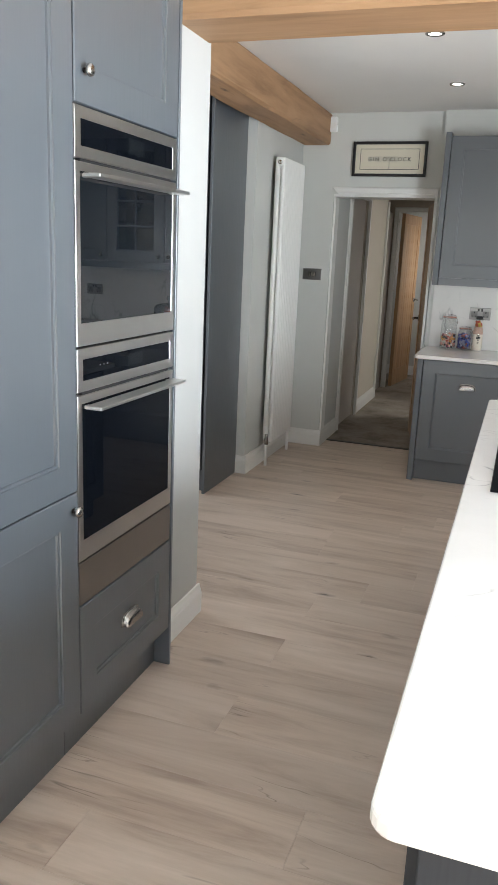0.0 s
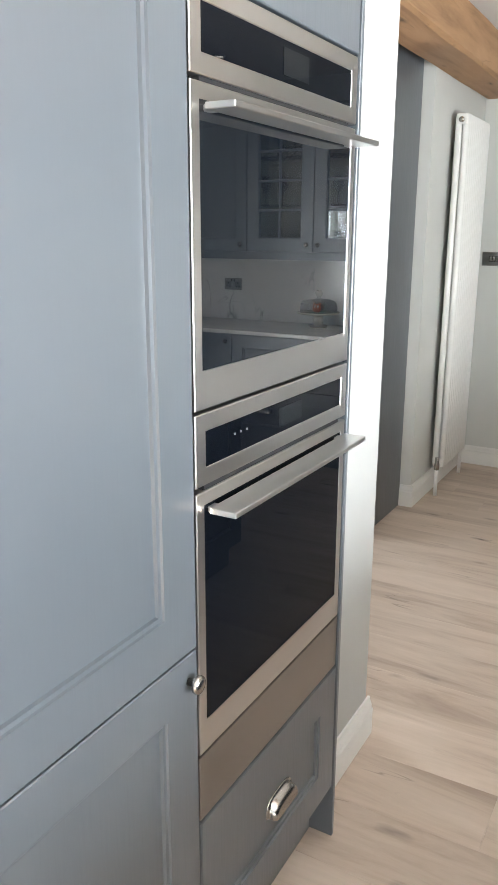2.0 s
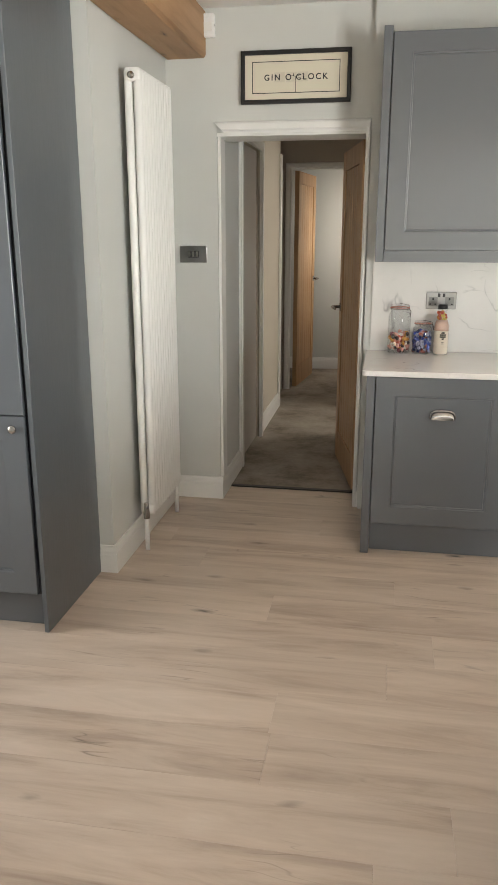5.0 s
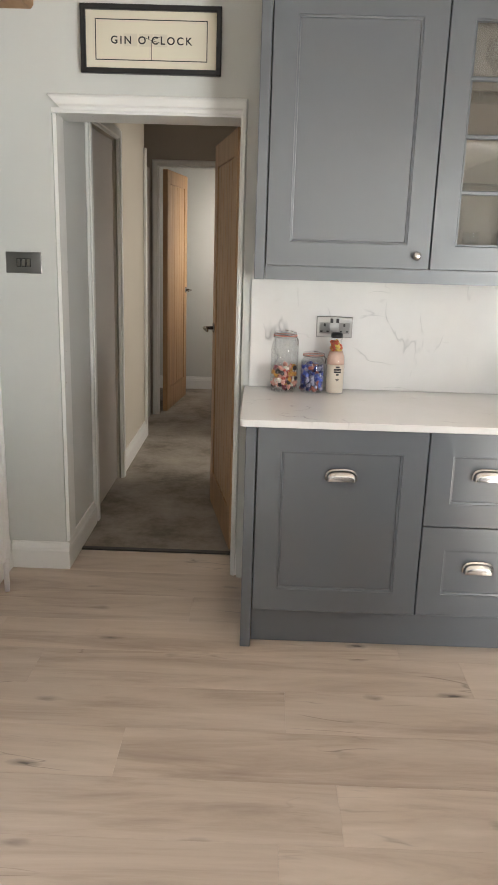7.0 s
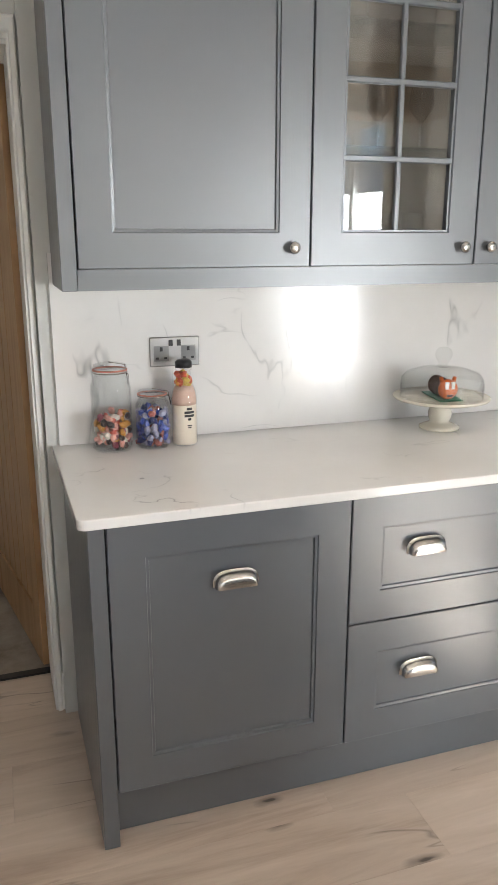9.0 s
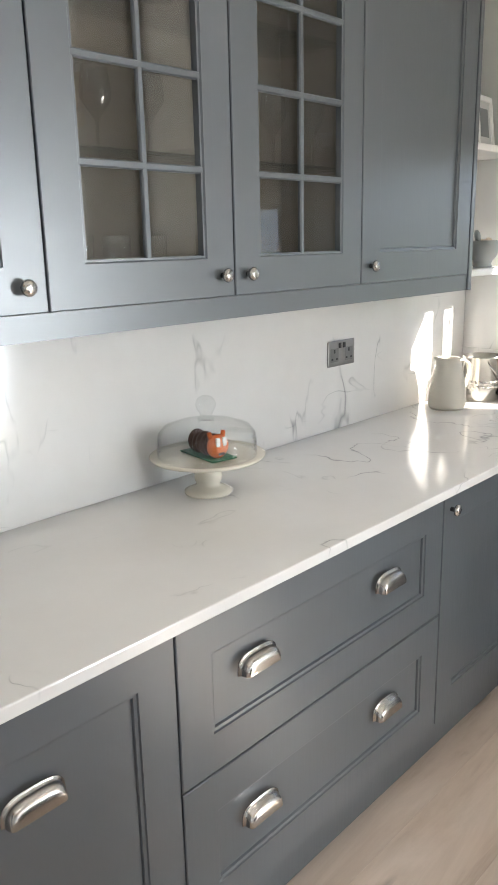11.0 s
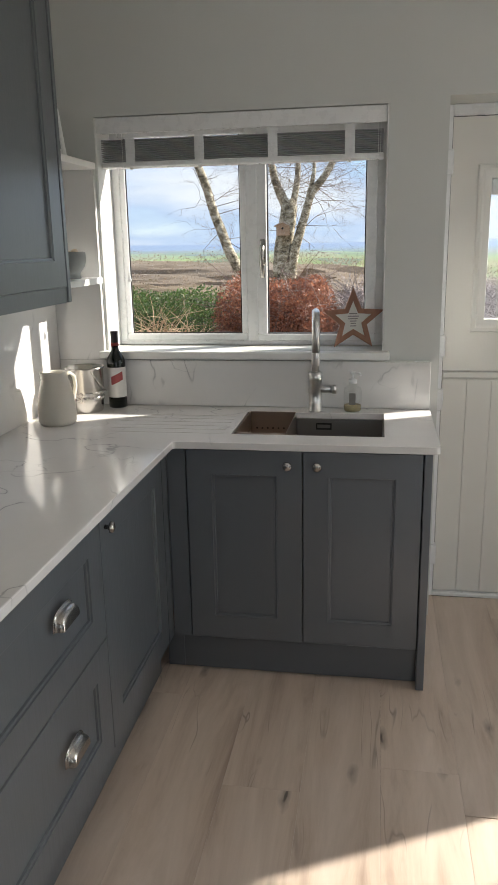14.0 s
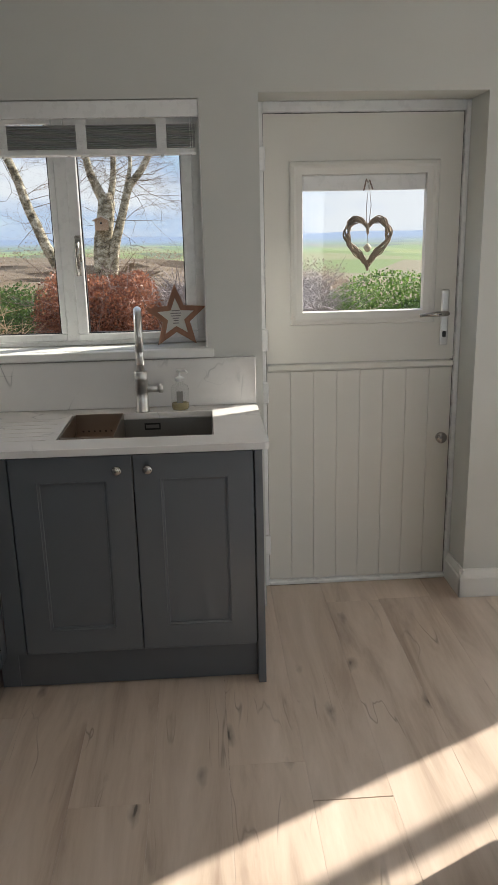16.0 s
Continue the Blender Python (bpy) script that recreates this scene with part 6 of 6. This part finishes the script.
def star(m):
    s = unit("wooden_star", m, "wooden star ornament with cream centre on the sill", "ornament")
    wood = wood_material("reddish_wood", (0.20, 0.085, 0.045), (0.29, 0.135, 0.075), (0.36, 0.18, 0.105), (6, 6, 1.0), 0.5, False, 5.0, 0.2)

    def outline(big, small, c):
        return [((big if i % 2 == 0 else small) * math.sin(math.pi * i / 5), c + (big if i % 2 == 0 else small) * math.cos(math.pi * i / 5)) for i in range(10)]

    c = 0.11
    bm = bmesh.new()
    layers = []
    for pts, y in ((outline(0.128, 0.056, c), 0.018), (outline(0.128, 0.056, c), 0.001), (outline(0.126, 0.055, c), 0.0), (outline(0.076, 0.034, c), 0.0), (outline(0.074, 0.033, c), 0.008)):
        layers.append([bm.verts.new((x, y, z)) for x, z in pts])
    for a, b in zip(layers, layers[1:]):
        for k in range(10):
            bm.faces.new((a[k], a[(k + 1) % 10], b[(k + 1) % 10], b[k]))
    bm.faces.new(layers[0])
    finish(bm, "frame", wood, s)
    bm = bmesh.new()
    f = bm.faces.new([bm.verts.new((x, 0.0065, z)) for x, z in outline(0.0755, 0.0335, c)])
    finish(bm, "centre", painted("cream_card", (0.70, 0.69, 0.64), 0.7, (1, 1, 1), 60, 0.03, 0.02), s)
    boxes("printed_lines", [(-w, w, 0.0055, 0.0062, c + z - 0.0018, c + z + 0.0018) for w, z in ((0.016, 0.026), (0.021, 0.016), (0.019, 0.006), (0.013, -0.003), (0.010, -0.012), (0.012, -0.022))], material("faded_print", (0.22, 0.2, 0.2), 0.7), s)


star(pose(2.235, 4.672, 1.105, -6, 0, -80))


def blind():
    y0, y1 = 4.562, 5.66
    b = unit("venetian_blind", pose(2.20, y1, 0, 0, 0, -90), "raised grey wooden venetian blind with white pelmet", "blind")
    w = y1 - y0
    box("pelmet", 0, w, -0.022, -0.006, 1.930, 1.987, UPVC, b, 0.002)
    box("headrail", 0.004, w - 0.004, -0.005, 0.045, 1.940, 1.988, UPVC, b)
    slat = painted("grey_slat", (0.36, 0.37, 0.38), 0.45, (1, 1, 1), 30, 0.05, 0.05)
    for i in range(11):
        z = 1.829 + i * 0.0076
        box("slat", 0.012, w - 0.012, -0.009 + 0.0012 * (i % 3), 0.04, z, z + 0.0040, slat, b, 0.0012)
    box("bottom_rail", 0.010, w - 0.010, -0.011, 0.042, 1.806, 1.8275, UPVC, b, 0.004)
    for y in (5.53, 5.26, 4.98, 4.695):
        x = y1 - y
        bm = bmesh.new()
        add_box(bm, x - 0.018, x + 0.018, -0.0135, -0.0118, 1.815, 1.929)
        for k in range(9):
            add_box(bm, x - 0.018, x + 0.018, -0.0165 + 0.001 * (k % 2), -0.0130, 1.834 + k * 0.0095, 1.839 + k * 0.0095)
        finish(bm, "ladder_tape", UPVC, b)
        lathe("tassel_clip", [(0, 0), (0.006, 0.001), (0.006, 0.008), (0, 0.009)], UPVC, b, 12).location = (x, -0.008, 1.797)
    for x in (w - 0.03, w - 0.022, 0.10):
        tube("cord", [(x, -0.018, 1.93), (x, -0.018, 1.815 if x > 0.2 else 1.40)], 0.0012, UPVC, b, 6)
    lathe("cord_weight", [(0, 0), (0.009, 0.002), (0.006, 0.02), (0.002, 0.03), (0, 0.03)], UPVC, b, 14).location = (0.10, -0.018, 1.375)


blind()


def heart():
    rng = random.Random(9)
    h = unit("wicker_heart", pose(2.345, 3.905, 1.37), "grey willow heart wreath hung on the door", "wreath")
    bm = bmesh.new()

    def curve(t):
        x = 16 * math.sin(t) ** 3
        z = 13 * math.cos(t) - 5 * math.cos(2 * t) - 2 * math.cos(3 * t) - math.cos(4 * t)
        return Vector((0, x / 17 * 0.09, (z + 17) / 29 * 0.185 + 0.012))

    n = 90
    for s in range(18):
        ph, tw, rr = rng.uniform(0, 6.28), rng.choice((5, 7, 9, -6, -8)), rng.uniform(0.006, 0.016)
        pts = []
        for i in range(n + 1):
            t = 2 * math.pi * i / n
            c = curve(t)
            out = (c - Vector((0, 0, 0.11))).normalized()
            a = tw * t + ph
            pts.append(c + out * rr * math.cos(a) + Vector((rr * math.sin(a), 0, 0)))
        add_tube(bm, pts, 0.0024, 5)
    finish(bm, "woven_twigs", painted("grey_willow", (0.40, 0.33, 0.26), 0.8, (1, 1, 1), 60, 0.3, 0.3), h, True)
    tube("hanging_cord", [(0, -0.004, 0.175), (0.0, -0.012, 0.25), (0.012, -0.004, 0.34), (0.0, 0.006, 0.25), (0, 0.004, 0.175)], 0.0014, material("grey_ribbon", (0.3, 0.26, 0.24), 0.8), h, 6)
    tube("ribbon_bow", [(0.012, -0.02, 0.31), (0.010, -0.006, 0.345), (0.010, 0.0, 0.335), (0.010, 0.006, 0.35), (0.012, 0.016, 0.305)], 0.003, material("taupe_ribbon", (0.25, 0.2, 0.18), 0.8), h, 6)
    tube("pendant_cord", [(0, 0, 0.14), (0, 0, 0.105)], 0.0008, CHROME, h, 5)
    lathe("pendant", [(0, 0), (0.010, 0.006), (0.017, 0.02), (0.010, 0.028), (0.004, 0.034), (0, 0.036)], PAPER, h, 12).location = (0, 0, 0.07)


heart()


# ---- glassware behind the glazed doors ----
def wine_glass(m, k):
    g = unit("wine_glass", m, "clear stemmed wine glass", "glass", "glassware in the cabinet")
    r = 0.034 * k
    ob = lathe("bowl_and_stem", [(0, 0), (0.032 * k, 0.0), (0.032 * k, 0.002), (0.006, 0.006), (0.004, 0.012), (0.004, 0.075 * k), (0.012, 0.085 * k), (r, 0.115 * k), (r * 1.03, 0.135 * k), (r * 0.8, 0.185 * k)], DRINK_GLASS, g, 22)
    ob.visible_shadow = False
    return g


def tumbler(m, h):
    g = unit("tumbler", m, "clear straight drinking glass", "glass", "glassware in the cabinet")
    ob = lathe("body", [(0, 0.004), (0.027, 0.0), (0.0285, 0.004), (0.032, h)], DRINK_GLASS, g, 20)
    ob.visible_shadow = False
    return g


rng_g = random.Random(12)
first_glass = first_tumbler = None
for level, kinds in ((1.4085, "t"), (1.6985, "w"), (2.0085, "w")):
    for i in range(9):
        x = 0.085 + i * 0.104 + rng_g.uniform(-0.012, 0.012)
        y = WALL_Y + rng_g.uniform(0.10, 0.22)
        if 0.47 < x < 0.54 or rng_g.random() < 0.12:
            continue
        m = pose(x + 0.008, y, level, 0, 0, rng_g.uniform(0, 360))
        if kinds == "w":
            if first_glass is None:
                first_glass = wine_glass(m, 1.0)
            else:
                copy_thing(first_glass, m)
        elif first_tumbler is None:
            first_tumbler = tumbler(m, 0.12)
        else:
            copy_thing(first_tumbler, m)

# ---- garden trees ----
tree("birch_tree", (12.0, 6.17, -1.2), "pale barked bare birch tree in the garden", [
    ([(0, 0.0, 0), (0.0, -0.02, 1.6), (0.0, -0.03, 2.25), (0.0, -0.07, 2.75), (0.0, -0.13, 3.25), (0.0, -0.12, 3.36)], 0.19, 0.115),
    ([(0.0, -0.12, 3.2), (0.0, -0.01, 3.48), (0.0, 0.07, 3.70), (0.0, 0.14, 3.95), (0.1, 0.22, 4.9), (0.1, 0.3, 6.4)], 0.085, 0.03),
    ([(-0.03, -0.15, 2.1), (-0.08, -0.26, 2.6), (-0.08, -0.34, 2.98), (-0.05, -0.52, 3.48), (0.0, -0.83, 3.93), (0.1, -1.2, 4.8), (0.2, -1.5, 6.0)], 0.085, 0.035),
    ([(0.0, -0.17, 3.2), (0.05, -0.24, 3.55), (0.05, -0.29, 3.95), (0.0, -0.3, 4.8), (-0.1, -0.2, 6.0)], 0.06, 0.02),
    ([(-0.05, -0.44, 3.25), (-0.05, -0.50, 3.6), (0.0, -0.53, 3.95), (0.1, -0.6, 4.9)], 0.045, 0.018)], 21)
tree("leaning_birch_tree", (12.0, 6.55, -1.2), "pale leaning bare birch trunk in the garden", [
    ([(0, 0, 0), (0.0, 0.1, 1.5), (0.0, 0.37, 2.41), (0.0, 0.65, 3.06), (0.0, 0.75, 3.36), (0.0, 0.95, 3.96), (0.0, 1.12, 4.8), (0.0, 1.25, 6.4)], 0.10, 0.05)], 22)


def bird_box(m):
    """A small nest box with a pitched roof and a round hole, on the trunk. It faces -x."""
    b = unit("bird_box", m, "weathered wooden bird box fixed to the birch trunk", "bird box")
    ply = painted("weathered_pine", (0.42, 0.29, 0.20), 0.8, (6, 6, 0.6), 20, 0.15, 0.3)
    bm = bmesh.new()
    front = [(-0.10, 0), (0.10, 0), (0.10, 0.15), (0.0, 0.20), (-0.10, 0.15)]
    ends = [[bm.verts.new((x, y, z)) for y, z in front] for x in (-0.15, 0.03)]
    for k in range(5):
        bm.faces.new((ends[0][k], ends[0][(k + 1) % 5], ends[1][(k + 1) % 5], ends[1][k]))
    bm.faces.new(ends[0])
    bm.faces.new(ends[1])
    finish(bm, "case", ply, b)
    bm = bmesh.new()
    for side in (-1, 1):
        q = [bm.verts.new(v) for v in ((-0.19, 0, 0.203), (0.03, 0, 0.203), (0.03, side * 0.13, 0.138), (-0.19, side * 0.13, 0.138), (-0.19, 0, 0.219), (0.03, 0, 0.219), (0.03, side * 0.13, 0.154), (-0.19, side * 0.13, 0.154))]
        for f in ((0, 1, 2, 3), (4, 5, 6, 7), (0, 1, 5, 4), (1, 2, 6, 5), (2, 3, 7, 6), (3, 0, 4, 7)):
            bm.faces.new([q[i] for i in f])
    finish(bm, "roof", painted("grey_roof_board", (0.50, 0.42, 0.36), 0.8, (6, 6, 0.6), 20, 0.15, 0.3), b)
    lathe("entry_hole", [(0, 0), (0.018, 0), (0.018, 0.003), (0, 0.003)], DARK_GAP, b, 16, pose(0, 0, 0, 0, -90)).location = (-0.15, 0, 0.11)


bird_box(pose(11.90, 6.10, 1.63))
